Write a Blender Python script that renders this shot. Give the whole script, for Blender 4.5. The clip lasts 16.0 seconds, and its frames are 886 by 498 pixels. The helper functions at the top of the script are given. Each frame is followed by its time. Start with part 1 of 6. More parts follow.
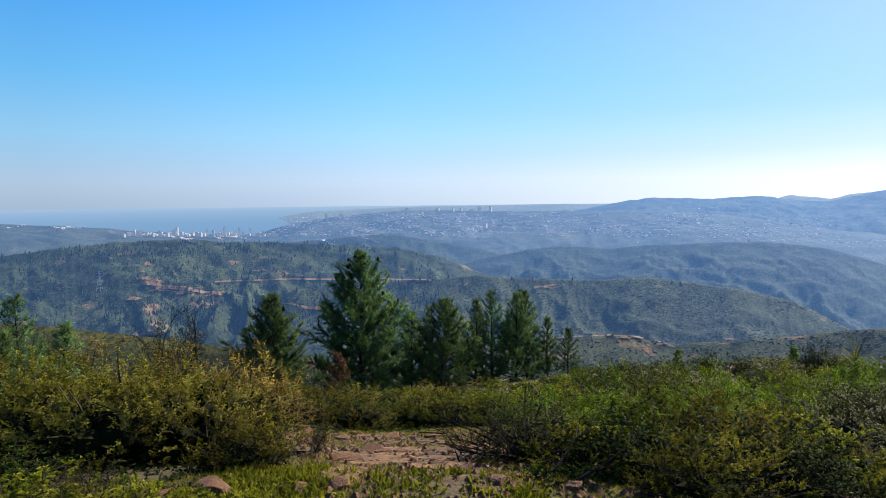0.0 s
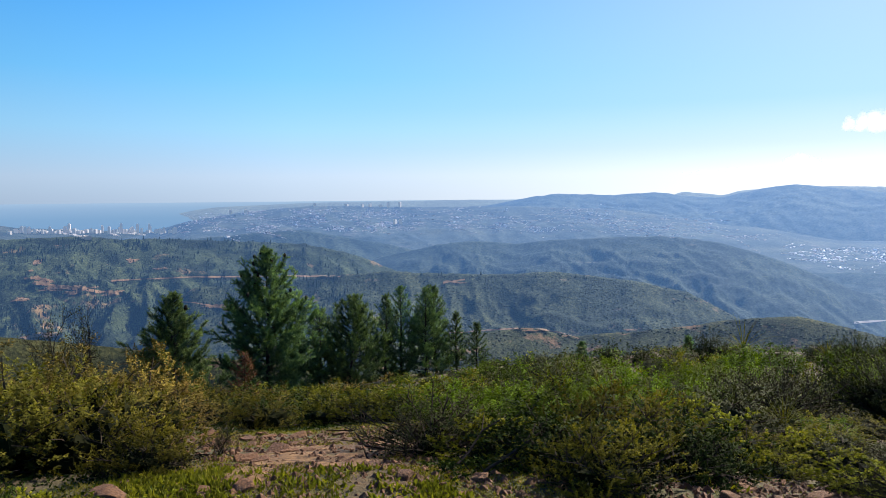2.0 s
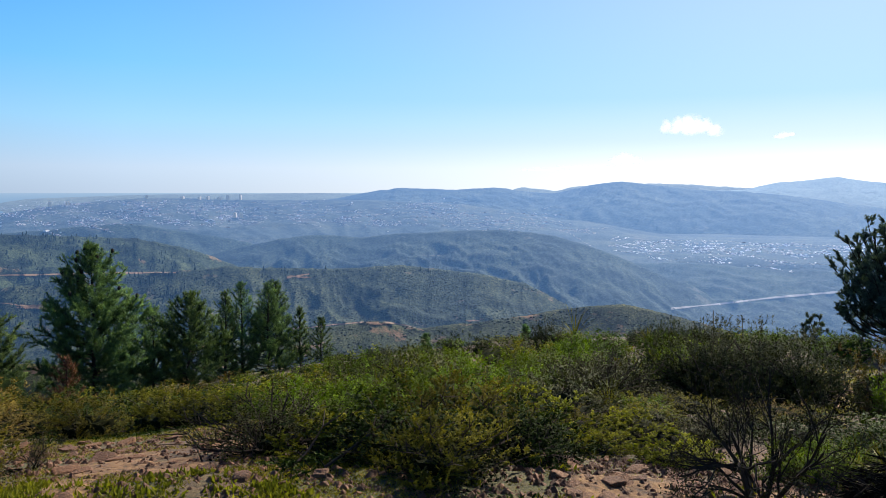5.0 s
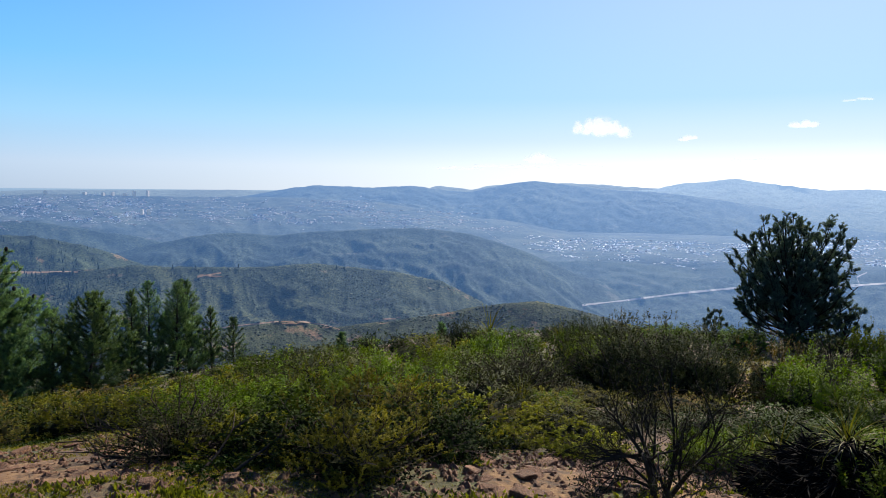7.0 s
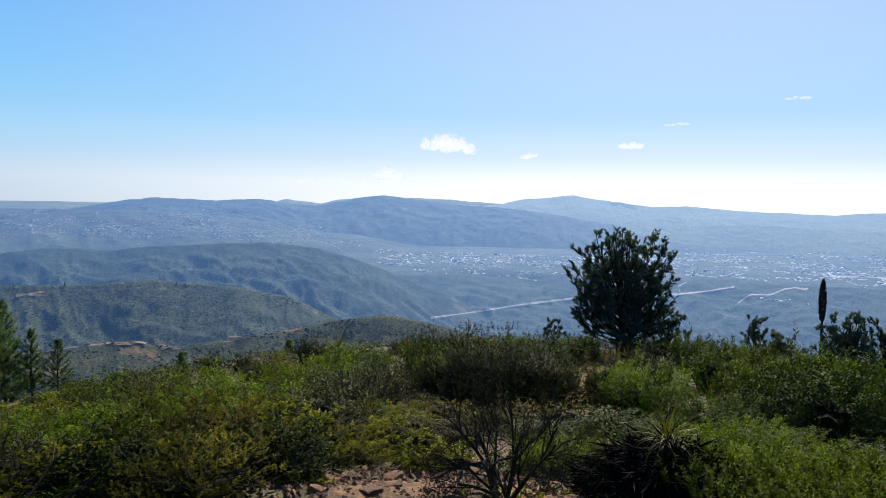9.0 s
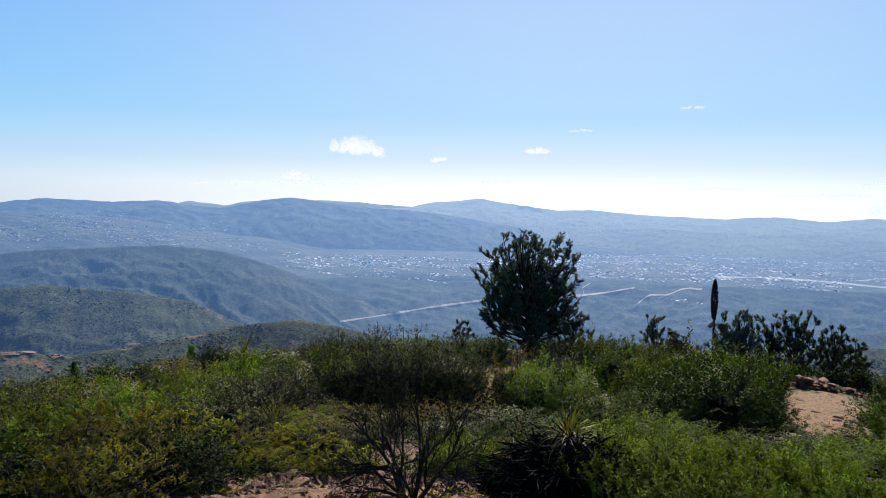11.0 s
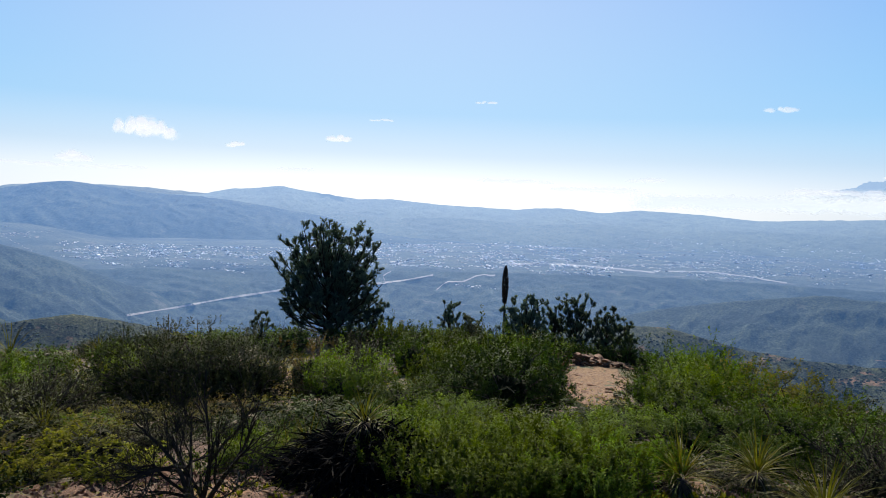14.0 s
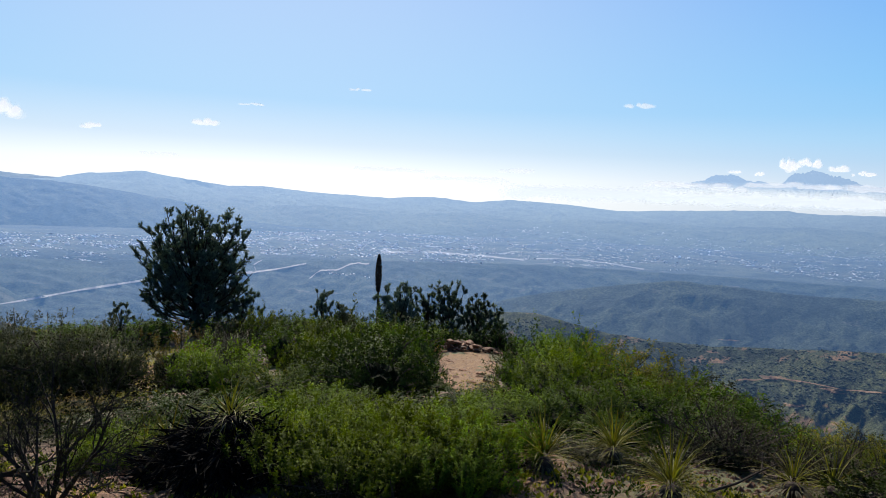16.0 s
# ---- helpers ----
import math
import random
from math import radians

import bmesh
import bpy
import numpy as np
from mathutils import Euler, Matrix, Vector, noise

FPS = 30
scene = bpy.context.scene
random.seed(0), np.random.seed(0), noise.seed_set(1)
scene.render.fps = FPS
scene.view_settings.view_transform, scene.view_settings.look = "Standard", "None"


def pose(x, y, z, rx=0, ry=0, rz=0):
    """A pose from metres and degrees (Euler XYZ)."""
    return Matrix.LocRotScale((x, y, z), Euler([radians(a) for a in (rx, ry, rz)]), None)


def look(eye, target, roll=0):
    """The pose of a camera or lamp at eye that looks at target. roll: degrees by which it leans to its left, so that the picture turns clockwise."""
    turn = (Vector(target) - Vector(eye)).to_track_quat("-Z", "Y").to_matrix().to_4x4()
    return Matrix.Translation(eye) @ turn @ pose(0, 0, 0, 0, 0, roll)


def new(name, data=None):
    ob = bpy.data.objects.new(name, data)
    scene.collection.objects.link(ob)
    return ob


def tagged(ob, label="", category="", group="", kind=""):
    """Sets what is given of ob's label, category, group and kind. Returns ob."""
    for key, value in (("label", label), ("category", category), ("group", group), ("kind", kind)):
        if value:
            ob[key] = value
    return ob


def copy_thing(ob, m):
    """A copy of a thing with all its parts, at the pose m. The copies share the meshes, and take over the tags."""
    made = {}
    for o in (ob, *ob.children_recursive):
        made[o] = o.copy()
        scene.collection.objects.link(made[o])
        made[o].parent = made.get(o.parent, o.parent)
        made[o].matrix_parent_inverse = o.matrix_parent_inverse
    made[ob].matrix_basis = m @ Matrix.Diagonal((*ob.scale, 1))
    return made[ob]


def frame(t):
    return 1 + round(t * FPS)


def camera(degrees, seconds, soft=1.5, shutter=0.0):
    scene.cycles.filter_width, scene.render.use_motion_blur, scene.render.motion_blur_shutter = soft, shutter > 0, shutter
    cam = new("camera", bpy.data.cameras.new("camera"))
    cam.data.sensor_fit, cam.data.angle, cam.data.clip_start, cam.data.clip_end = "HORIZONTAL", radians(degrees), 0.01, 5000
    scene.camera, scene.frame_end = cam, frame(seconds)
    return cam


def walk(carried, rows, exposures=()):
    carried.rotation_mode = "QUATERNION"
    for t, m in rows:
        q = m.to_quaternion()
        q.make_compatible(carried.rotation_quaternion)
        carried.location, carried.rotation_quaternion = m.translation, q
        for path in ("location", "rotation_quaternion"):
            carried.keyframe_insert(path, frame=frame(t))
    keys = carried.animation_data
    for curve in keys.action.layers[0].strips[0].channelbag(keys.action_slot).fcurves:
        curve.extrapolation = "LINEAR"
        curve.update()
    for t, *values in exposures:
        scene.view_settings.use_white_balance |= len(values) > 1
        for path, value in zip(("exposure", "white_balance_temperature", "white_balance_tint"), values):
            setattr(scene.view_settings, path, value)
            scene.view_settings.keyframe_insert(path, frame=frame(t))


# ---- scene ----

# ================= camera =================
cam = camera(61.93, 16.0, soft=0.8)
EYE = 1.65
ARM = 0.15
# seconds, heading clockwise from +Y, tilt, lean
TURN = [(0, -40.63, -3.54, 0.62), (0.5, -37.84, -3.56, 0.51), (1, -36.00, -3.63, 0.53), (1.5, -34.85, -3.76, 0.54),
        (2, -33.59, -3.94, 0.52), (2.5, -32.32, -4.06, 0.38), (3, -29.98, -4.15, 0.21), (3.5, -27.58, -4.30, 0.10),
        (4, -24.93, -4.48, -0.05), (4.5, -23.12, -4.45, -0.05), (7, -15.11, -4.58, -0.54), (7.5, -12.96, -4.28, -0.73),
        (8, -9.65, -3.84, -0.83), (8.5, -6.10, -3.62, -0.89), (9, -3.46, -3.33, -1.02), (11.5, 5.10, -2.94, -1.42),
        (12, 7.49, -2.98, -1.67), (12.5, 12.18, -3.02, -1.97), (13, 15.10, -3.02, -1.97), (13.5, 17.60, -3.23, -2.02),
        (14, 18.89, -3.42, -2.04), (14.5, 21.34, -3.72, -2.25), (15, 23.09, -3.91, -2.32), (15.5, 25.60, -3.96, -2.57),
        (16, 28.69, -3.94, -2.60)]


# the lens darkens a little as it turns towards the sun
EXPOSURE = [(0, 0.95), (4.5, 0.90), (7, 0.82), (9, 0.72), (12, 0.70), (16, 0.68)]


def held(h, p, lean):
    a = radians(h)
    return pose(ARM * math.sin(a), ARM * math.cos(a), EYE, 90 + p, 0, -h) @ pose(0, 0, 0, 0, 0, -lean)


walk(cam, [(t, held(h, p, lean)) for t, h, p, lean in TURN], exposures=EXPOSURE)

# ================= light =================
SUN_AZ, SUN_EL = 15.0, 37.0
world = bpy.data.worlds.new("sky")
scene.world = world
world.use_nodes = True
wn, wl = world.node_tree.nodes, world.node_tree.links
sky = wn.new("ShaderNodeTexSky")
sky.sky_type = "NISHITA"
sky.sun_disc = False
sky.sun_elevation = radians(SUN_EL)
sky.sun_rotation = radians(SUN_AZ)
sky.altitude = 300
sky.air_density = 0.9
sky.dust_density = 0.25
sky.ozone_density = 3.0
wn["Background"].inputs["Strength"].default_value = 0.088
grade = wn.new("ShaderNodeMix")
grade.data_type, grade.blend_type = "RGBA", "MULTIPLY"
grade.inputs["Factor"].default_value, grade.inputs["B"].default_value = 1.0, (0.885, 1.0, 1.29, 1)
wl.new(sky.outputs["Color"], grade.inputs["A"])


def sky_band(stops):
    """Colours from the horizon to the zenith, by the sine of the height."""
    r = wn.new("ShaderNodeValToRGB")
    e = r.color_ramp.elements
    while len(e) < len(stops):
        e.new(0.5)
    for k, (p, c) in zip(e, stops):
        k.position, k.color = p, (*[(v / 255.0) ** 2.2 for v in c], 1)
    return r


way = wn.new("ShaderNodeTexCoord")
xyz = wn.new("ShaderNodeSeparateXYZ")
wl.new(way.outputs["Generated"], xyz.inputs["Vector"])
toward = wn.new("ShaderNodeVectorMath")
toward.operation = "DOT_PRODUCT"
toward.inputs[1].default_value = (math.sin(radians(SUN_AZ)), math.cos(radians(SUN_AZ)), 0.0)
wl.new(way.outputs["Generated"], toward.inputs[0])
front = wn.new("ShaderNodeClamp")
wl.new(toward.outputs["Value"], front.inputs["Value"])
side = wn.new("ShaderNodeMath")
side.operation = "POWER"
side.inputs[1].default_value = 3.0
wl.new(front.outputs["Result"], side.inputs[0])
cool = sky_band([(0.0, (166, 190, 220)), (0.03, (180, 204, 232)), (0.09, (152, 211, 250)), (0.16, (113, 197, 255)), (0.26, (79, 173, 254)), (0.5, (46, 98, 178)), (1.0, (28, 64, 130))])
warm = sky_band([(0.0, (274, 276, 275)), (0.03, (268, 271, 272)), (0.065, (224, 241, 255)), (0.12, (186, 224, 254)), (0.26, (194, 221, 255)), (0.5, (160, 198, 250)), (1.0, (40, 82, 156))])
wl.new(xyz.outputs["Z"], cool.inputs["Fac"])
wl.new(xyz.outputs["Z"], warm.inputs["Fac"])
around = wn.new("ShaderNodeMix")
around.data_type = "RGBA"
wl.new(side.outputs["Value"], around.inputs["Factor"])
wl.new(cool.outputs["Color"], around.inputs["A"])
wl.new(warm.outputs["Color"], around.inputs["B"])
level = wn.new("ShaderNodeVectorMath")
level.operation = "SCALE"
away = wn.new("ShaderNodeMapRange")
away.inputs["From Min"].default_value, away.inputs["From Max"].default_value = 0.1, 0.5
away.inputs["To Min"].default_value, away.inputs["To Max"].default_value = 5.2, 6.5
wl.new(toward.outputs["Value"], away.inputs["Value"])
wl.new(away.outputs["Result"], level.inputs["Scale"])
wl.new(around.outputs["Result"], level.inputs[0])
blend = wn.new("ShaderNodeMix")
blend.data_type = "RGBA"
blend.inputs["Factor"].default_value = 0.92
wl.new(grade.outputs["Result"], blend.inputs["A"])
wl.new(level.outputs["Vector"], blend.inputs["B"])
wl.new(blend.outputs["Result"], wn["Background"].inputs["Color"])
sun = new("sun", bpy.data.lights.new("sun", "SUN"))
sun.data.energy, sun.data.angle, sun.data.color = 5.0, radians(0.53), (1.0, 0.93, 0.80)
sa, se = radians(SUN_AZ), radians(SUN_EL)
sun.matrix_world = look((0, 0, 0), (-math.sin(sa) * math.cos(se), -math.cos(sa) * math.cos(se), -math.sin(se)))

# ================= materials =================


HAZE_STRENGTH = 0.60


def node_material(name):
    m = bpy.data.materials.new(name)
    m.use_nodes = True
    return m, m.node_tree.nodes, m.node_tree.links, m.node_tree.nodes["Principled BSDF"]


def ramp(nodes, stops):
    r = nodes.new("ShaderNodeValToRGB")
    e = r.color_ramp.elements
    while len(e) < len(stops):
        e.new(0.5)
    for k, (p, c) in zip(e, stops):
        k.position, k.color = p, (*c, 1)
    return r


def noise_node(nodes, links, scale, detail=6.0, rough=0.6, coord=None):
    n = nodes.new("ShaderNodeTexNoise")
    n.inputs["Scale"].default_value, n.inputs["Detail"].default_value, n.inputs["Roughness"].default_value = scale, detail, rough
    if coord:
        links.new(coord, n.inputs["Vector"])
    return n


def mix_colour(nodes, links, fac, a, b, blend="MIX"):
    m = nodes.new("ShaderNodeMix")
    m.data_type, m.blend_type = "RGBA", blend
    for sock, v in ((m.inputs["Factor"], fac), (m.inputs["A"], a), (m.inputs["B"], b)):
        if isinstance(v, (int, float)):
            sock.default_value = v
        elif isinstance(v, tuple):
            sock.default_value = (*v, 1)
        else:
            links.new(v, sock)
    return m.outputs["Result"]


def leaf_material(name, dark, light, trans=0.35, rough=0.75, by="tone"):
    """Leaves coloured shoot by shoot from the mesh's tone, or each leaf by chance."""
    m, n, l, bsdf = node_material(name)
    info = n.new("ShaderNodeObjectInfo")
    if by == "tone":
        src = n.new("ShaderNodeAttribute")
        src.attribute_name = "tone"
        value = src.outputs["Fac"]
    else:
        value = n.new("ShaderNodeNewGeometry").outputs["Random Per Island"]
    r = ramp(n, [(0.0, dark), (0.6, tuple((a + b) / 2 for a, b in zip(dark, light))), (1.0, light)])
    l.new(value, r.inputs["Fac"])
    hsv = n.new("ShaderNodeHueSaturation")
    mh = n.new("ShaderNodeMapRange")
    mh.inputs["To Min"].default_value, mh.inputs["To Max"].default_value = 0.70, 1.28
    l.new(info.outputs["Random"], mh.inputs["Value"])
    l.new(mh.outputs["Result"], hsv.inputs["Value"])
    mh2 = n.new("ShaderNodeMapRange")
    mh2.inputs["To Min"].default_value, mh2.inputs["To Max"].default_value = 0.485, 0.512
    l.new(info.outputs["Random"], mh2.inputs["Value"])
    l.new(mh2.outputs["Result"], hsv.inputs["Hue"])
    # clump contrast painted into the leaf colour: cool shaded to warm lit patches
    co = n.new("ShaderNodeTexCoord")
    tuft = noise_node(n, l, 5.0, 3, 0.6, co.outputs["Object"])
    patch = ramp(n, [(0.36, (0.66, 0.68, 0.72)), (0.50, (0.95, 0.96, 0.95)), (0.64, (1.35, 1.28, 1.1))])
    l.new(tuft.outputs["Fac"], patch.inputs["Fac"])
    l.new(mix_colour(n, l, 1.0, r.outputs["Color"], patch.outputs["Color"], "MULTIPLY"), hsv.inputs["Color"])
    l.new(hsv.outputs["Color"], bsdf.inputs["Base Color"])
    bsdf.inputs["Roughness"].default_value = rough
    bsdf.inputs["Specular IOR Level"].default_value = 0.06
    tr = n.new("ShaderNodeBsdfTranslucent")
    bright = mix_colour(n, l, 1.0, hsv.outputs["Color"], (1.25, 1.35, 0.5), "MULTIPLY")
    l.new(bright, tr.inputs["Color"])
    mx = n.new("ShaderNodeMixShader")
    mx.inputs["Fac"].default_value = trans
    l.new(bsdf.outputs["BSDF"], mx.inputs[1])
    l.new(tr.outputs["BSDF"], mx.inputs[2])
    l.new(mx.outputs["Shader"], n["Material Output"].inputs["Surface"])
    return m


def bark_material(name, dark, light, scale=18.0):
    m, n, l, bsdf = node_material(name)
    co = n.new("ShaderNodeTexCoord")
    ns = noise_node(n, l, scale, 8, 0.7, co.outputs["Object"])
    r = ramp(n, [(0.3, dark), (0.7, light)])
    l.new(ns.outputs["Fac"], r.inputs["Fac"])
    l.new(r.outputs["Color"], bsdf.inputs["Base Color"])
    bsdf.inputs["Roughness"].default_value = 0.9
    bsdf.inputs["Specular IOR Level"].default_value = 0.1
    bp = n.new("ShaderNodeBump")
    bp.inputs["Strength"].default_value = 0.5
    l.new(ns.outputs["Fac"], bp.inputs["Height"])
    l.new(bp.outputs["Normal"], bsdf.inputs["Normal"])
    return m


# strength of the painted haze glow by distance / 5000 m
HAZE_DEPTH = [(0.0, 0.0), (0.04, 0.02), (0.08, 0.055), (0.104, 0.085), (0.144, 0.135), (0.20, 0.18), (0.27, 0.275), (0.33, 0.315), (0.54, 0.405), (0.74, 0.48), (0.86, 0.58), (1.0, 0.66)]
HAZE, HAZE_SUNWARD = (0.205, 0.475, 1.04), (0.24, 0.51, 1.04)


def painted_haze(n, l, bsdf, gain=1.0, glow=None):
    """Haze painted on far land as emission: grows with distance, stronger and paler sunward."""
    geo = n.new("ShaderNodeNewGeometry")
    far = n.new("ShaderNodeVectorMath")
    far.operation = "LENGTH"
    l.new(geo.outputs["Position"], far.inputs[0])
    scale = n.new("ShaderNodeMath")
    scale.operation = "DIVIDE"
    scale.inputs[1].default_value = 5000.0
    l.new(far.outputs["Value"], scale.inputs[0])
    depth = ramp(n, [(p, (v, v, v)) for p, v in HAZE_DEPTH])
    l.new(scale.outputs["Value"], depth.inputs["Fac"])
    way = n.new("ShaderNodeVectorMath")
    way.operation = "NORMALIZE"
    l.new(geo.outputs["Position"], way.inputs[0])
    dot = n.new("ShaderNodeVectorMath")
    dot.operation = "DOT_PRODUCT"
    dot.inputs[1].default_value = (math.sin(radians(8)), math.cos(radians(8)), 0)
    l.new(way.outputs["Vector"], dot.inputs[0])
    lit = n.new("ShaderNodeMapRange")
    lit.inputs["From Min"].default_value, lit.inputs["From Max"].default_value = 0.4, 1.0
    lit.inputs["To Min"].default_value, lit.inputs["To Max"].default_value = 0.68 * gain * HAZE_STRENGTH, gain * HAZE_STRENGTH
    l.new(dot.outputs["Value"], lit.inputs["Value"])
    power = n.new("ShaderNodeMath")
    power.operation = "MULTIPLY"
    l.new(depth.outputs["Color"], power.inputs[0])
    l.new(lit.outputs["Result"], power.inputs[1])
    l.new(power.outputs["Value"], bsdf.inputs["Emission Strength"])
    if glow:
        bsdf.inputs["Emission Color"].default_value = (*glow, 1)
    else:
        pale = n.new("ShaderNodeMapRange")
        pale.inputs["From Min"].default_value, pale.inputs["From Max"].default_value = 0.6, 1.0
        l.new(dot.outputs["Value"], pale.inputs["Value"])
        l.new(mix_colour(n, l, pale.outputs["Result"], HAZE, HAZE_SUNWARD), bsdf.inputs["Emission Color"])


def hill_material(name, scrub_dark, scrub_light, earth, gain=1.0, glow=None, grain=0.25, earth_at=0.68, grove=0.50, dots=0.6):
    """Far slope: scrub in dots and patches, woods, bare earth, plus painted haze."""
    m, n, l, bsdf = node_material(name)
    co = n.new("ShaderNodeTexCoord")
    fine = noise_node(n, l, grain * 1.6, 8, 0.78, co.outputs["Object"])
    broad = noise_node(n, l, grain * 0.09, 7, 0.68, co.outputs["Object"])
    spots = n.new("ShaderNodeTexVoronoi")
    spots.inputs["Scale"].default_value = grain * 1.7
    l.new(co.outputs["Object"], spots.inputs["Vector"])
    r = ramp(n, [(0.34, scrub_dark), (0.52, tuple((a + b) / 2 for a, b in zip(scrub_dark, scrub_light))), (0.64, scrub_light)])
    l.new(fine.outputs["Fac"], r.inputs["Fac"])
    r2 = ramp(n, [(0.18, (0.45, 0.52, 0.55)), (0.38, (1.0, 1.0, 1.0)), (0.6, (1.5, 1.4, 1.2))])
    l.new(spots.outputs["Distance"], r2.inputs["Fac"])
    c = mix_colour(n, l, dots, r.outputs["Color"], r2.outputs["Color"], "MULTIPLY")
    wood = noise_node(n, l, grain * 0.06, 9, 0.72, co.outputs["Object"])
    r4 = ramp(n, [(0.42, (grove, grove + 0.06, grove + 0.10)), (0.50, (0.9, 0.92, 0.92)), (0.60, (1.25, 1.18, 1.02))])
    l.new(wood.outputs["Fac"], r4.inputs["Fac"])
    c = mix_colour(n, l, 1.0, c, r4.outputs["Color"], "MULTIPLY")
    r3 = ramp(n, [(earth_at, (0, 0, 0)), (earth_at + 0.07, (0.8, 0.8, 0.8))])
    l.new(broad.outputs["Fac"], r3.inputs["Fac"])
    c = mix_colour(n, l, r3.outputs["Color"], c, earth)
    l.new(c, bsdf.inputs["Base Color"])
    bsdf.inputs["Roughness"].default_value = 0.95
    bsdf.inputs["Specular IOR Level"].default_value = 0.1
    bp = n.new("ShaderNodeBump")
    bp.inputs["Strength"].default_value, bp.inputs["Distance"].default_value = 0.9, 0.5 / grain
    l.new(fine.outputs["Fac"], bp.inputs["Height"])
    l.new(bp.outputs["Normal"], bsdf.inputs["Normal"])
    painted_haze(n, l, bsdf, gain, glow)
    return m


def plain_material(name, colour, rough=0.8, vary=0.25, gain=0.0, glow=None):
    m, n, l, bsdf = node_material(name)
    geo = n.new("ShaderNodeNewGeometry")
    r = ramp(n, [(0.0, tuple(v * (1 - vary) for v in colour)), (1.0, tuple(min(1, v * (1 + vary)) for v in colour))])
    l.new(geo.outputs["Random Per Island"], r.inputs["Fac"])
    l.new(r.outputs["Color"], bsdf.inputs["Base Color"])
    bsdf.inputs["Roughness"].default_value = rough
    bsdf.inputs["Specular IOR Level"].default_value = 0.2
    # far things glow with painted haze
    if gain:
        painted_haze(n, l, bsdf, gain, glow)
    return m


def sea_material():
    """Open water; its emission is painted to melt into haze at the horizon."""
    m, n, l, bsdf = node_material("hazy_sea_glow")
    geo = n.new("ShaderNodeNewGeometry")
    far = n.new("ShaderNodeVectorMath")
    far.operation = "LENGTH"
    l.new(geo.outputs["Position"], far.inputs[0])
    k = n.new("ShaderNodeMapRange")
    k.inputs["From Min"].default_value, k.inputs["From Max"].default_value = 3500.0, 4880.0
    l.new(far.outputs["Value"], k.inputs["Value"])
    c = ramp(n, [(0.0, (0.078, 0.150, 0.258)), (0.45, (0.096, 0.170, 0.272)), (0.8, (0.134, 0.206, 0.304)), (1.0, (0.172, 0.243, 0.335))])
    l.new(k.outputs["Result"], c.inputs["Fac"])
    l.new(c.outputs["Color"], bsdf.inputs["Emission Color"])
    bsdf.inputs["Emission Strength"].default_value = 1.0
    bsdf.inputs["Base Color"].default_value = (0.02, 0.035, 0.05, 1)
    bsdf.inputs["Roughness"].default_value = 0.7
    bsdf.inputs["Specular IOR Level"].default_value = 0.02
    return m


def haze_fade(m, z0, z1):
    """Imitate haze at the foot of a far thing by alpha: clear below z0, whole above z1."""
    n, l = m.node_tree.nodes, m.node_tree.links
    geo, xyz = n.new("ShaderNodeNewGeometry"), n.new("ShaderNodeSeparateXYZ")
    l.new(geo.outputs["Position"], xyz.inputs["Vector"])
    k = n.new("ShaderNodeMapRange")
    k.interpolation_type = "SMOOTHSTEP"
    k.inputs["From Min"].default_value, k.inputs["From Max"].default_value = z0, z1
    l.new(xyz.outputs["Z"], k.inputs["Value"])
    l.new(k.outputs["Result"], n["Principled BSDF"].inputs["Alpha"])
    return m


def cloud_material(name, white, thick, grain):
    """Ragged white vapour, thin towards its edges."""
    m, n, l, bsdf = node_material(name)
    co = n.new("ShaderNodeTexCoord")
    a = noise_node(n, l, grain, 9, 0.62, co.outputs["Object"])
    rim = n.new("ShaderNodeAttribute")
    rim.attribute_name = "rim"
    add = n.new("ShaderNodeMath")
    add.operation = "MULTIPLY_ADD"
    add.inputs[1].default_value, add.inputs[2].default_value = 1.5, -0.75
    l.new(a.outputs["Fac"], add.inputs[0])
    tot = n.new("ShaderNodeMath")
    tot.operation = "ADD"
    l.new(add.outputs["Value"], tot.inputs[0])
    l.new(rim.outputs["Fac"], tot.inputs[1])
    k = n.new("ShaderNodeMapRange")
    k.interpolation_type = "SMOOTHSTEP"
    k.inputs["From Min"].default_value, k.inputs["From Max"].default_value, k.inputs["To Max"].default_value = 0.12, 0.75, thick
    l.new(tot.outputs["Value"], k.inputs["Value"])
    l.new(k.outputs["Result"], bsdf.inputs["Alpha"])
    bsdf.inputs["Base Color"].default_value = (0.3, 0.3, 0.3, 1)
    bsdf.inputs["Roughness"].default_value = 1.0
    bsdf.inputs["Specular IOR Level"].default_value = 0.0
    # the sunlit white is painted as an even glow
    bsdf.inputs["Emission Color"].default_value = (*white, 1)
    bsdf.inputs["Emission Strength"].default_value = 0.55
    return m


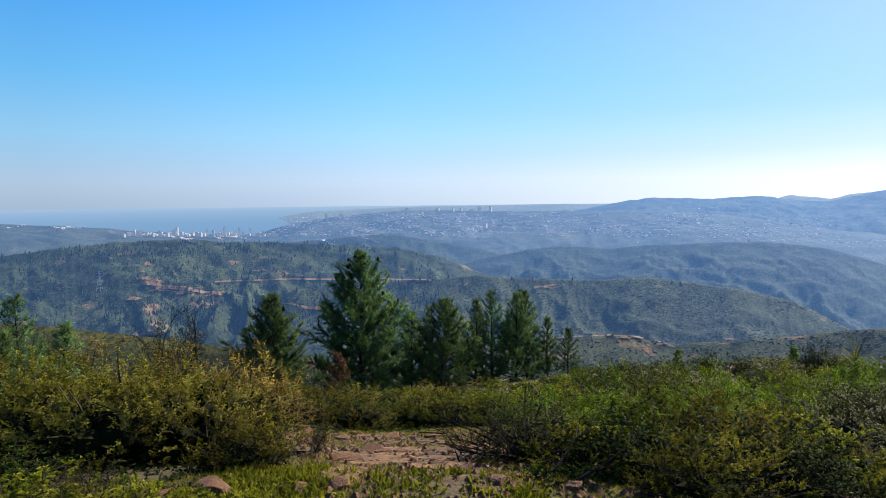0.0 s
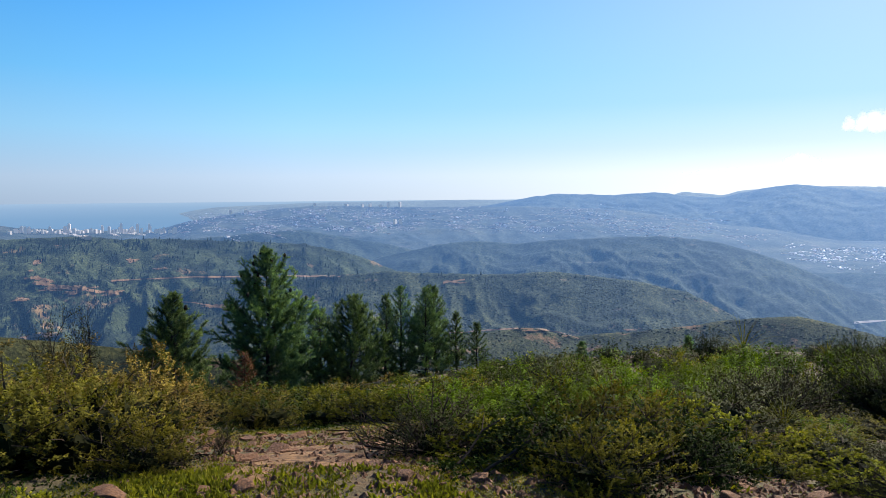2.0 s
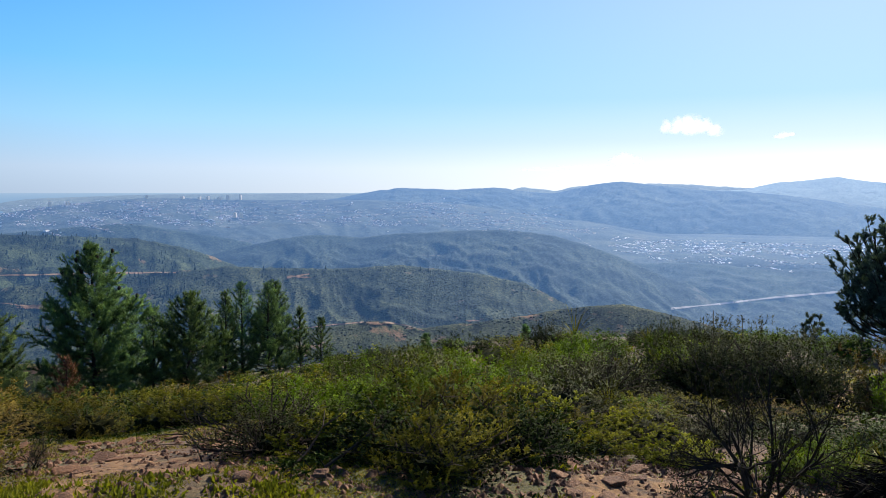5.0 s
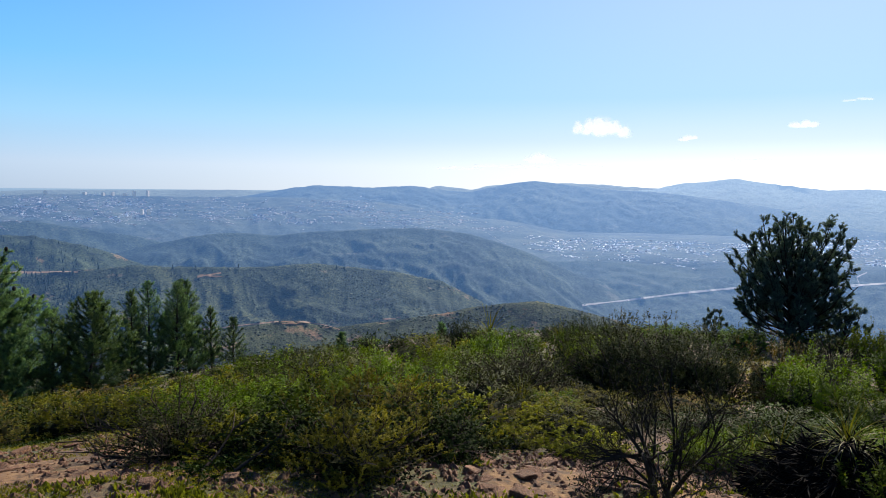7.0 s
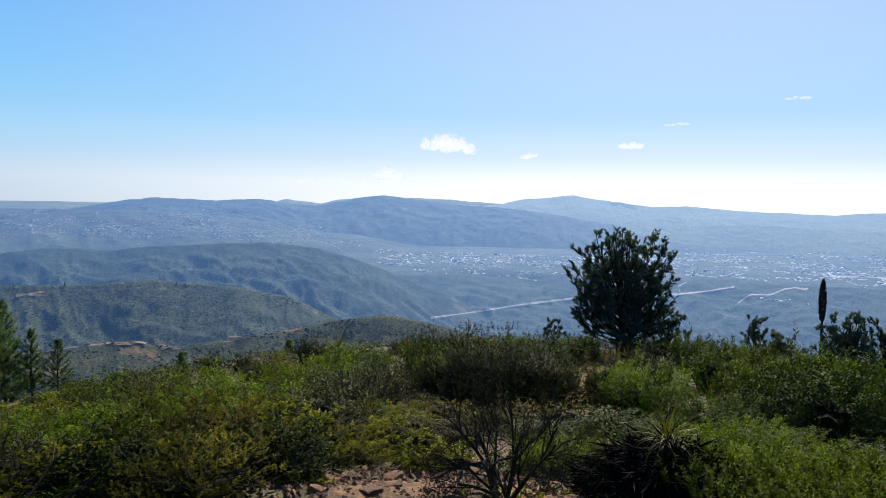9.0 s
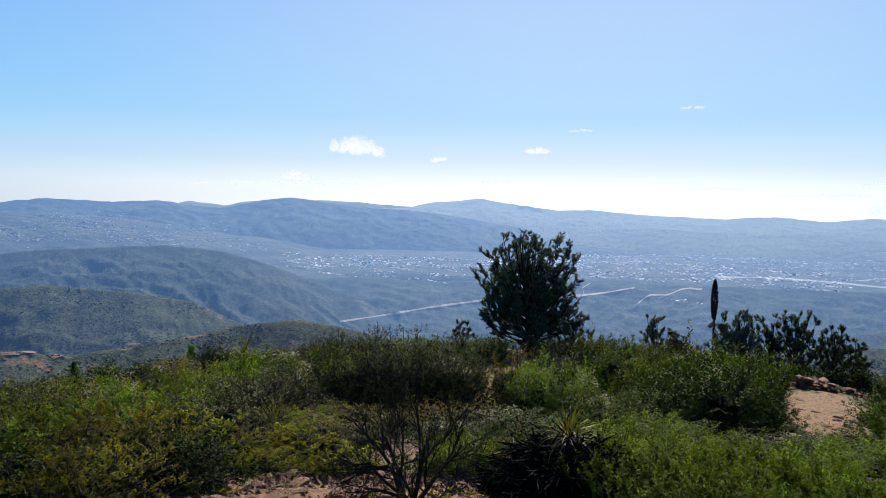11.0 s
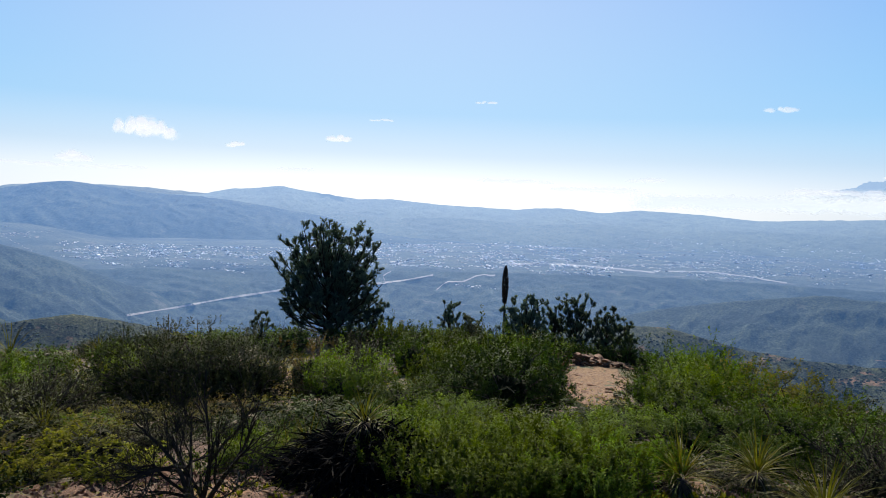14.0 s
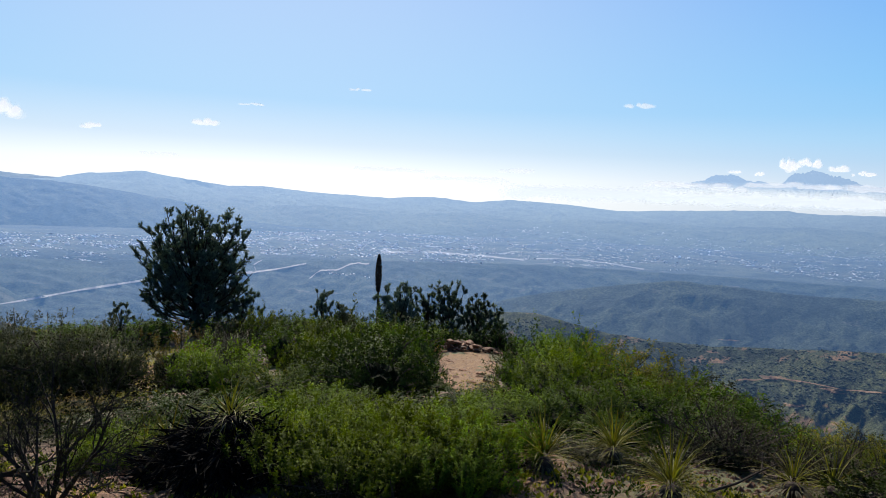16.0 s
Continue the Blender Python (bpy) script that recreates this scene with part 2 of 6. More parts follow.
def soil_material():
    m, n, l, bsdf = node_material("dry_soil")
    co = n.new("ShaderNodeTexCoord")
    a = noise_node(n, l, 0.9, 8, 0.65, co.outputs["Object"])
    b = noise_node(n, l, 14.0, 8, 0.7, co.outputs["Object"])
    r = ramp(n, [(0.3, (0.035, 0.019, 0.010)), (0.55, (0.105, 0.056, 0.027)), (0.75, (0.20, 0.112, 0.056))])
    l.new(b.outputs["Fac"], r.inputs["Fac"])
    g = ramp(n, [(0.35, (0.030, 0.033, 0.007)), (0.6, (0.085, 0.080, 0.019))])
    l.new(b.outputs["Fac"], g.inputs["Fac"])
    k = ramp(n, [(0.42, (0, 0, 0)), (0.56, (1, 1, 1))])
    l.new(a.outputs["Fac"], k.inputs["Fac"])
    grit = noise_node(n, l, 70.0, 4, 0.7, co.outputs["Object"])
    speck = ramp(n, [(0.36, (0.45, 0.42, 0.4)), (0.52, (1.0, 1.0, 1.0)), (0.68, (1.5, 1.45, 1.35))])
    l.new(grit.outputs["Fac"], speck.inputs["Fac"])
    earth = mix_colour(n, l, k.outputs["Color"], r.outputs["Color"], g.outputs["Color"])
    l.new(mix_colour(n, l, 1.0, earth, speck.outputs["Color"], "MULTIPLY"), bsdf.inputs["Base Color"])
    bsdf.inputs["Roughness"].default_value = 0.95
    bp = n.new("ShaderNodeBump")
    bp.inputs["Strength"].default_value, bp.inputs["Distance"].default_value = 0.7, 0.04
    l.new(b.outputs["Fac"], bp.inputs["Height"])
    l.new(bp.outputs["Normal"], bsdf.inputs["Normal"])
    return m


def stone_material():
    m, n, l, bsdf = node_material("reddish_stone")
    co, info = n.new("ShaderNodeTexCoord"), n.new("ShaderNodeObjectInfo")
    a = noise_node(n, l, 9.0, 10, 0.7, co.outputs["Object"])
    r = ramp(n, [(0.25, (0.040, 0.021, 0.010)), (0.5, (0.140, 0.064, 0.026)), (0.75, (0.31, 0.158, 0.068))])
    l.new(a.outputs["Fac"], r.inputs["Fac"])
    tint = ramp(n, [(0.0, (0.65, 0.58, 0.55)), (0.5, (1.0, 0.92, 0.86)), (1.0, (1.2, 1.12, 1.0))])
    l.new(info.outputs["Random"], tint.inputs["Fac"])
    l.new(mix_colour(n, l, 1.0, r.outputs["Color"], tint.outputs["Color"], "MULTIPLY"), bsdf.inputs["Base Color"])
    bsdf.inputs["Roughness"].default_value = 0.85
    bp = n.new("ShaderNodeBump")
    bp.inputs["Strength"].default_value, bp.inputs["Distance"].default_value = 0.8, 0.03
    l.new(a.outputs["Fac"], bp.inputs["Height"])
    l.new(bp.outputs["Normal"], bsdf.inputs["Normal"])
    return m


SOIL, STONE = soil_material(), stone_material()
# far slopes and buildings emit painted haze, set by gain and glow
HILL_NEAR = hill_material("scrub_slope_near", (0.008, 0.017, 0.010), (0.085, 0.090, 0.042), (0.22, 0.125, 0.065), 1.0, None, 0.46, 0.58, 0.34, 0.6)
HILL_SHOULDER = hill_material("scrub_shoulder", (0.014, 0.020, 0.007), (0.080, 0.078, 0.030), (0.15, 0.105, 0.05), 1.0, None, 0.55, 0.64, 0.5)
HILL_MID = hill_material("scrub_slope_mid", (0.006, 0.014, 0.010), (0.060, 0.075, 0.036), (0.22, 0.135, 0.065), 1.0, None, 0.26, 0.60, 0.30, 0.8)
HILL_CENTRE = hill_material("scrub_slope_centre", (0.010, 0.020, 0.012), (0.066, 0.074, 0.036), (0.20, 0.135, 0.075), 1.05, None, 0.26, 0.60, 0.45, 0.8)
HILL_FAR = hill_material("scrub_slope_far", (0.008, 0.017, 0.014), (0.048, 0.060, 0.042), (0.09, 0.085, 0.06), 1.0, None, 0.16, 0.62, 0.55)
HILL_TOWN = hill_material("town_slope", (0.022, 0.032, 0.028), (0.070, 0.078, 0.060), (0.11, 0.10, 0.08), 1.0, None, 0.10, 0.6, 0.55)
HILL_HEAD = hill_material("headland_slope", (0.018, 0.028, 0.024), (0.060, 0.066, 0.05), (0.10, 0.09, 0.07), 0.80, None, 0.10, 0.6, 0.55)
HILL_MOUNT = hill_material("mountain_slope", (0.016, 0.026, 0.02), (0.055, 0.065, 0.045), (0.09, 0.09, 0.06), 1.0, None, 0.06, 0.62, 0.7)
# paler, stronger glow paints thicker haze on the farthest ranges
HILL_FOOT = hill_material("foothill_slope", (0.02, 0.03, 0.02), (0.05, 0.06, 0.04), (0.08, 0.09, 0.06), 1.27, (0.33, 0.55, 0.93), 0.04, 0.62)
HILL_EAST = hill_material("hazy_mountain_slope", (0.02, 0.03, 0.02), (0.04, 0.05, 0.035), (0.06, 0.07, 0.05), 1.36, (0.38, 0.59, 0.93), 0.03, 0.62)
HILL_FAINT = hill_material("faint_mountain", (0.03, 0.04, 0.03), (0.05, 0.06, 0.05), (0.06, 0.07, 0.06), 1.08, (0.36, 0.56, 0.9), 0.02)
HILL_PEAK = haze_fade(hill_material("far_peak", (0.03, 0.04, 0.04), (0.05, 0.06, 0.06), (0.06, 0.07, 0.06), 1.62, (0.43, 0.62, 0.90), 0.02), 110, 200)
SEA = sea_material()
HOUSE = plain_material("pale_house_wall", (0.36, 0.35, 0.34), 0.7, 0.8, 0.9)
TOWER = plain_material("pale_tower_wall", (0.34, 0.30, 0.29), 0.7, 0.2, 1.0, (0.36, 0.52, 0.78))
ROOF = plain_material("weathered_roof", (0.20, 0.155, 0.14), 0.7, 0.7, 0.9)
ROAD = plain_material("road_surface", (0.14, 0.13, 0.12), 0.8, 0.1, 1.05)
DIRT = plain_material("dirt_road_earth", (0.150, 0.090, 0.050), 0.9, 0.35, 0.9)
CLOUD = cloud_material("cloud_white", (0.97, 0.98, 1.0), 0.97, 0.022)
WISP = cloud_material("cloud_wisp", (0.97, 0.98, 1.0), 0.6, 0.016)
BANK = cloud_material("haze_bank", (0.93, 0.97, 1.0), 0.9, 0.010)
FAR_TREE = plain_material("far_tree_green", (0.016, 0.027, 0.018), 0.9, 0.5, 1.0)
FAR_BUSH = plain_material("far_bush_green", (0.045, 0.056, 0.028), 0.9, 0.6, 1.0)

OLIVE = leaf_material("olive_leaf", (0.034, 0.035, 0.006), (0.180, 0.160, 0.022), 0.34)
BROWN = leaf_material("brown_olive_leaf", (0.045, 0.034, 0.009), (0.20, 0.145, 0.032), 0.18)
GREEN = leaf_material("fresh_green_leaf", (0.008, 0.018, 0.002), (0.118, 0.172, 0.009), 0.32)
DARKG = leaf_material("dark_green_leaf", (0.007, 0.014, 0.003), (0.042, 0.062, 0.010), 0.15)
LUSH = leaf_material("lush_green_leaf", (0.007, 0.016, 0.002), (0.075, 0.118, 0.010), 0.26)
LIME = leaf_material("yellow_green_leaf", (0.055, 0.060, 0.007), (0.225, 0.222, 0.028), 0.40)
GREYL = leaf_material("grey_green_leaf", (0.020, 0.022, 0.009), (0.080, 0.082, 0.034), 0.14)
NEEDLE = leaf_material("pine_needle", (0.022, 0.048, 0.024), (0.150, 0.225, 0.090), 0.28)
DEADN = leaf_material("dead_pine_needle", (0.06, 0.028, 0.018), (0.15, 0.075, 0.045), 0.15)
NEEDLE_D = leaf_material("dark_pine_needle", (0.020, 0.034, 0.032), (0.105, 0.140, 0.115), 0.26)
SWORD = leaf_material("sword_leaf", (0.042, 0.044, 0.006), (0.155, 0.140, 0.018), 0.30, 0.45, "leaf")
# dead leaves made near-black: the mound's backlit shade is in the colour
THATCH = leaf_material("shaded_dead_thatch", (0.004, 0.0035, 0.003), (0.020, 0.016, 0.012), 0.0, 0.9, "leaf")
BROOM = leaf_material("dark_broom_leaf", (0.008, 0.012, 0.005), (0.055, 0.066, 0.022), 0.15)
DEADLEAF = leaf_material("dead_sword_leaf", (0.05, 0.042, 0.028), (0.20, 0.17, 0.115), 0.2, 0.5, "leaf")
# near-black leaf colour stands in for the shade inside bushes
SHADE = leaf_material("inner_shade_leaf", (0.010, 0.012, 0.003), (0.026, 0.028, 0.008), 0.0, 0.9, "leaf")
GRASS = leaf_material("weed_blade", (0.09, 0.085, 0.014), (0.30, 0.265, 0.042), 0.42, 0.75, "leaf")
BARK = bark_material("dark_bark", (0.022, 0.016, 0.012), (0.075, 0.056, 0.042))
THORN = bark_material("blackish_bark", (0.010, 0.008, 0.007), (0.040, 0.031, 0.025), 30)
TWIG = bark_material("dry_twig", (0.018, 0.013, 0.010), (0.070, 0.052, 0.039), 30)
STALK = bark_material("stalk_brown", (0.025, 0.018, 0.014), (0.07, 0.05, 0.035), 25)

# ================= helpers =================


def hash2(ix, iy, seed):
    n = (ix.astype(np.int64) * 374761393 + iy.astype(np.int64) * 668265263 + seed * 1442695041) & 0xFFFFFFFF
    n = ((n ^ (n >> 13)) * 1274126177) & 0xFFFFFFFF
    return ((n ^ (n >> 16)) & 0xFFFF) / 65535.0


def value_noise(x, y, seed):
    ix, iy = np.floor(x), np.floor(y)
    fx, fy = x - ix, y - iy
    fx, fy = fx * fx * (3 - 2 * fx), fy * fy * (3 - 2 * fy)
    a, b = hash2(ix, iy, seed), hash2(ix + 1, iy, seed)
    c, d = hash2(ix, iy + 1, seed), hash2(ix + 1, iy + 1, seed)
    return (a * (1 - fx) + b * fx) * (1 - fy) + (c * (1 - fx) + d * fx) * fy


def fbm(x, y, seed, octaves=5, ridged=False):
    out, amp, tot = 0, 1.0, 0
    for k in range(octaves):
        v = value_noise(x * 2 ** k, y * 2 ** k, seed + k)
        out = out + amp * (1 - np.abs(2 * v - 1) if ridged else v)
        tot += amp
        amp *= 0.5
    return out / tot


def grad_noise(x, y, seed):
    """Gradient noise, about -0.7 to 0.7."""
    ix, iy = np.floor(x), np.floor(y)
    fx, fy = x - ix, y - iy
    u, v = fx * fx * fx * (fx * (fx * 6 - 15) + 10), fy * fy * fy * (fy * (fy * 6 - 15) + 10)

    def corner(dx, dy):
        a = hash2(ix + dx, iy + dy, seed) * 2 * np.pi
        return np.cos(a) * (fx - dx) + np.sin(a) * (fy - dy)

    return (corner(0, 0) * (1 - u) + corner(1, 0) * u) * (1 - v) + (corner(0, 1) * (1 - u) + corner(1, 1) * u) * v


def spurs(x, y, seed, octaves=6):
    """Sharp branching crests with worn gullies between, 0 to 1."""
    out, amp, tot, w = 0, 1.0, 0, 1.0
    for k in range(octaves):
        v = (1 - np.abs(grad_noise(x, y, seed + k)) * 1.5).clip(0, 1) ** 2
        out, tot = out + amp * v * w, tot + amp
        w = np.clip(v * 1.7, 0.15, 1)
        x, y = (x * 0.8 - y * 0.6) * 2.03, (x * 0.6 + y * 0.8) * 2.03
        amp *= 0.52
    return out / tot


def smoothstep(a, b, x):
    t = np.clip((x - a) / (b - a), 0, 1)
    return t * t * (3 - 2 * t)


def raw_mesh(name, verts, faces, material, smooth=False):
    me = bpy.data.meshes.new(name)
    me.from_pydata([tuple(v) for v in np.asarray(verts).tolist()], [], [tuple(f) for f in (faces.tolist() if hasattr(faces, "tolist") else faces)])
    me.materials.append(material)
    if smooth:
        me.polygons.foreach_set("use_smooth", [True] * len(me.polygons))
    me.update()
    return me


def part(name, me, parent, label="", place=None):
    ob = new(name, me)
    ob.parent = parent
    if place is not None:
        ob.matrix_basis = place
    return tagged(ob, label)


def grid_faces(rows, cols, wrap=False):
    j, i = np.meshgrid(np.arange(rows - 1), np.arange(cols if wrap else cols - 1), indexing="ij")
    a, b = j * cols + i, j * cols + (i + 1) % cols
    return np.stack([a, b, b + cols, a + cols], -1).reshape(-1, 4)


def polar(az, r, z):
    a = np.radians(az)
    return np.stack([r * np.sin(a), r * np.cos(a), z], -1)


# ================= ground =================
SLOPE_AZ = [-180, -90, -72, -60, -45, -30, -18, -5, 10, 32, 40, 48, 56, 65, 90, 180]
SLOPE_1 = [0.10, 0.20, 0.17, 0.20, 0.24, 0.22, 0.20, 0.20, 0.20, 0.20, 0.19, 0.20, 0.23, 0.26, 0.2, 0.10]
SLOPE_2 = [0.20, 0.25, 0.20, 0.24, 0.22, 0.18, 0.15, 0.12, 0.11, 0.11, 0.17, 0.34, 0.42, 0.45, 0.4, 0.20]
EDGE = [40, 40, 45, 40, 42, 34, 36, 36, 37, 34, 26, 20, 16, 14, 30, 40]
FLOOR = -165.0


def floor_z(r):
    return -300.0 + 135.0 * smoothstep(1680, 1880, r)


def hill_z(az, r):
    s1, s2 = np.interp(az, SLOPE_AZ, SLOPE_1), np.interp(az, SLOPE_AZ, SLOPE_2)
    e = np.interp(az, SLOPE_AZ, EDGE)
    z = -s1 * np.clip(r - 4.5, 0, 12.5) - s2 * np.clip(np.minimum(r, e) - 17, 0, None) - 0.55 * np.clip(r - e, 0, None)
    x, y = r * np.sin(np.radians(az)), r * np.cos(np.radians(az))
    near = smoothstep(2, 5, r)
    z = z + near * (0.10 * (fbm(x * 0.45, y * 0.45, 3, 4) - 0.5) * 2 + 0.05 * (fbm(x * 2.3, y * 2.3, 9, 4) - 0.5))
    z = z - 0.4 * smoothstep(9, 20, r)
    z = z + smoothstep(30, 120, r) * 12 * (fbm(x * 0.02, y * 0.02, 5, 4) - 0.5)
    return np.maximum(z, floor_z(r) + 3 * fbm(x * 0.006, y * 0.006, 8, 4))


def ground_z(x, y):
    return float(hill_z(np.array([math.degrees(math.atan2(x, y))]), np.array([math.hypot(x, y)]))[0])


def build_ground():
    az = np.concatenate([np.arange(-180, -82, 4.0), np.arange(-82, 74, 0.6), np.arange(74, 180, 4.0)])
    r = np.concatenate([np.geomspace(0.25, 60, 130), np.geomspace(64, 4900, 90)])
    A, Rr = np.meshgrid(az, r)
    Z = hill_z(A, Rr)
    v = np.concatenate([polar(A, Rr, Z).reshape(-1, 3), [[0, 0, 0]]])
    f = grid_faces(len(r), len(az), True)
    n = len(az)
    faces = [tuple(q[::-1]) for q in f.tolist()] + [((i + 1) % n, i, len(v) - 1) for i in range(n)]
    me = raw_mesh("ground", v, faces, SOIL, True)
    me.materials.append(HILL_NEAR)
    me.materials.append(HILL_TOWN)
    mid = np.repeat((r[:-1] > 60) * 1 + (r[:-1] > 1640) * 1, n).astype(np.int32)
    me.polygons.foreach_set("material_index", np.concatenate([mid, np.zeros(n, np.int32)]))
    tagged(new("ground", me), "stony reddish hilltop soil falling to a wide scrub valley", "ground", kind="structure")


build_ground()

def soil_patches():
    """Worn reddish earth of the path and the clearings, just above the ground."""
    m, n, l, bsdf = node_material("worn_red_earth")
    co = n.new("ShaderNodeTexCoord")
    b = noise_node(n, l, 11.0, 9, 0.72, co.outputs["Object"])
    r = ramp(n, [(0.36, (0.050, 0.026, 0.012)), (0.50, (0.145, 0.073, 0.026)), (0.66, (0.27, 0.145, 0.056))])
    l.new(b.outputs["Fac"], r.inputs["Fac"])
    l.new(r.outputs["Color"], bsdf.inputs["Base Color"])
    bsdf.inputs["Roughness"].default_value = 0.95
    bp = n.new("ShaderNodeBump")
    bp.inputs["Strength"].default_value, bp.inputs["Distance"].default_value = 0.8, 0.03
    l.new(b.outputs["Fac"], bp.inputs["Height"])
    l.new(bp.outputs["Normal"], bsdf.inputs["Normal"])
    v, f = [], []
    for az, r_, wa, wr in ((30.9, 23.2, 2.2, 5.6), (29.9, 17.5, 1.2, 2.0), (6.8, 21, 0.9, 3.6), (14.3, 18, 0.7, 1.4), (-45.5, 5.7, 3.4, 0.6), (-41.0, 5.2, 2.6, 0.45), (-49.0, 4.7, 2.6, 0.4), (-37.0, 5.9, 2.0, 0.5), (-6.5, 4.4, 4.0, 0.42),
                           (3.0, 4.3, 2.6, 0.4), (-10.5, 4.2, 1.8, 0.35), (36.8, 5.0, 2.0, 0.5), (45.6, 5.0, 1.8, 0.4), (-62, 4.1, 2.4, 0.35)):
        ph = np.arange(48) * 2 * np.pi / 48
        rag = 0.55 + 0.8 * fbm(np.cos(ph) * 2.2 + az, np.sin(ph) * 2.2 + r_, 17, 5)
        o = len(v)
        for k in np.linspace(0.02, 1.0, 9):
            a, q = az + k * rag * wa * np.cos(ph), r_ + k * rag * wr * np.sin(ph)
            v += polar(a, q, hill_z(a, q) + 0.016 * (1.02 - k) ** 0.3).tolist()
        f += [(o + k * 48 + i, o + k * 48 + (i + 1) % 48, o + (k + 1) * 48 + (i + 1) % 48, o + (k + 1) * 48 + i) for k in range(8) for i in range(48)]
    tagged(new("path", raw_mesh("path", np.array(v), f, m, True)), "worn reddish bare earth of the hilltop path and clearings", "path", kind="structure")


soil_patches()

# ================= far ridges =================
LAYERS = []


def ridge(name, label, crest, r_c, front, back, material, seed, gully=0.5, step=0.2, rows=46, spur=1.0, pad=8.0, rough=0.05, bow=1.0, floor=FLOOR, soften=0.6, run=0.62):
    ca, ce = np.array([c[0] for c in crest]), np.array([c[1] for c in crest])
    az = np.arange(ca[0] - pad, ca[-1] + pad + step / 2, step)
    dense = np.interp(az, ca, ce)
    k = max(1, int(soften / step))
    dense = np.convolve(np.pad(dense, k, "edge"), np.ones(2 * k + 1) / (2 * k + 1), "valid")
    dense = dense + rough * (fbm(az * 1.7, az * 0, seed + 40, 5) - 0.5) * 2
    crest_z = EYE + r_c * np.tan(np.radians(dense))
    fade = smoothstep(0, pad, az - az[0]) * smoothstep(0, pad, az[-1] - az)
    crest_z = floor + (crest_z - floor) * (0.25 + 0.75 * fade)
    u = np.concatenate([np.linspace(-1, 0, rows), np.linspace(0, 1, 9)[1:]])
    A, U = np.meshgrid(az, u)
    wander = (fbm(A * 0.15, A * 0, seed + 7, 3) - 0.5) * 0.18 * front
    Rr = r_c + np.where(U < 0, U * front, U * back) + wander * np.clip(-U, 0, 1)
    D = np.clip(np.abs(U), 0, 1)
    shape = 1 - D ** bow * (1 - 0.35 * np.sin(np.pi * D) * 0.6)
    H = (crest_z[None] - floor)
    arc = A * np.pi / 180 * r_c
    cell = 0.30 * front * spur
    wx = arc / cell + grad_noise(arc / cell * 0.6, Rr / cell * 0.6, seed + 3) * 0.9
    wy = Rr / cell * run + arc / cell * 0.35 + grad_noise(arc / cell * 0.6 + 9, Rr / cell * 0.6, seed + 5) * 0.6
    g = spurs(wx, wy, seed)
    g = 0.62 + g - g.mean()
    g2 = fbm(arc / 40, Rr / 40, seed + 11, 5)
    mid = np.sin(np.pi * np.clip(D * 0.95 + 0.03, 0, 1)) ** 0.8
    Z = floor - 4 + (H + 4) * shape + H * gully * (g - 0.62) * mid + H * 0.07 * (g2 - 0.5) * smoothstep(0, 0.12, D)
    Z = np.minimum(Z, EYE + Rr * (crest_z[None] - EYE) / r_c)
    P = polar(A, Rr, Z)
    f = grid_faces(len(u), len(az))
    me = raw_mesh(name, P.reshape(-1, 3), f, material, True)
    LAYERS.append((az, Rr, Z))
    return tagged(new(name, me), label, "hills", kind="structure")


ridge("backdrop_shoulder", "olive scrub shoulder of the same hill",
      [(-84, -6.9), (-76, -7.4), (-71, -7.7), (-66, -8.7), (-61, -9.7), (-55, -10.9), (-50, -11.6), (-45, -12.6), (-38, -13.8)], 190, 110, 60, HILL_SHOULDER, 61, 0.10, 0.2, 40)
ridge("backdrop_spur", "low scrub spur with a pale dirt track",
      [(-40, -11.4), (-34, -10.8), (-30, -10.3), (-27, -10.0), (-23.5, -10.55), (-19.2, -10.16), (-14.8, -9.5), (-12.2, -8.95), (-7.8, -8.43), (-5.2, -8.87),
       (-1.3, -9.8), (4, -11.2)], 430, 230, 120, HILL_NEAR, 71, 0.12, 0.12, 70, rough=0.07, floor=-150)
ridge("backdrop_spur_east", "low scrub slope with bare earth patches",
      [(26, -9.6), (32.7, -8.55), (36.2, -8.5), (40, -9.3), (44, -9.8), (48.8, -9.85), (54.4, -9.43), (60.2, -8.9), (68, -8.5)], 520, 300, 160, HILL_NEAR, 75, 0.20, 0.12, 80, rough=0.06, floor=-190, spur=0.7)
ridge("backdrop_hill_west", "scrub hill with pines and orange dirt roads",
      [(-80, -3.6), (-71.6, -3.24), (-68.3, -2.81), (-64.7, -2.5), (-61, -2.4), (-57, -2.67), (-52.9, -2.85), (-48.7, -3.11), (-44.3, -3.31), (-40.8, -4.15), (-37.7, -5.36),
       (-34, -7)], 980, 600, 260, HILL_MID, 81, 0.09, 0.1, 130, rough=0.09, floor=-290, spur=0.42, run=1.0)
ridge("backdrop_hill_centre", "long scrub hill with gullies and tracks",
      [(-52, -6.4), (-44.3, -5.94), (-37.7, -5.58), (-33.4, -5.85), (-29.1, -5.95), (-24.9, -5.64), (-22.9, -5.9), (-19, -6.33), (-15.3, -6.99), (-13.5, -7.88),
       (-11.7, -8.8), (-9, -10)], 720, 400, 260, HILL_CENTRE, 87, 0.10, 0.1, 110, rough=0.06, floor=-270, spur=0.7, run=1.0)
ridge("backdrop_hill_dark", "dark wooded hill in blue haze",
      [(-56, -3.1), (-50.4, -2.69), (-46.9, -2.4), (-44.3, -2.35), (-40.8, -2.96), (-37.7, -3.52), (-34, -4.4)], 1500, 420, 260, HILL_FAR, 93, 0.09, 0.15, 70, floor=-300, spur=0.8)
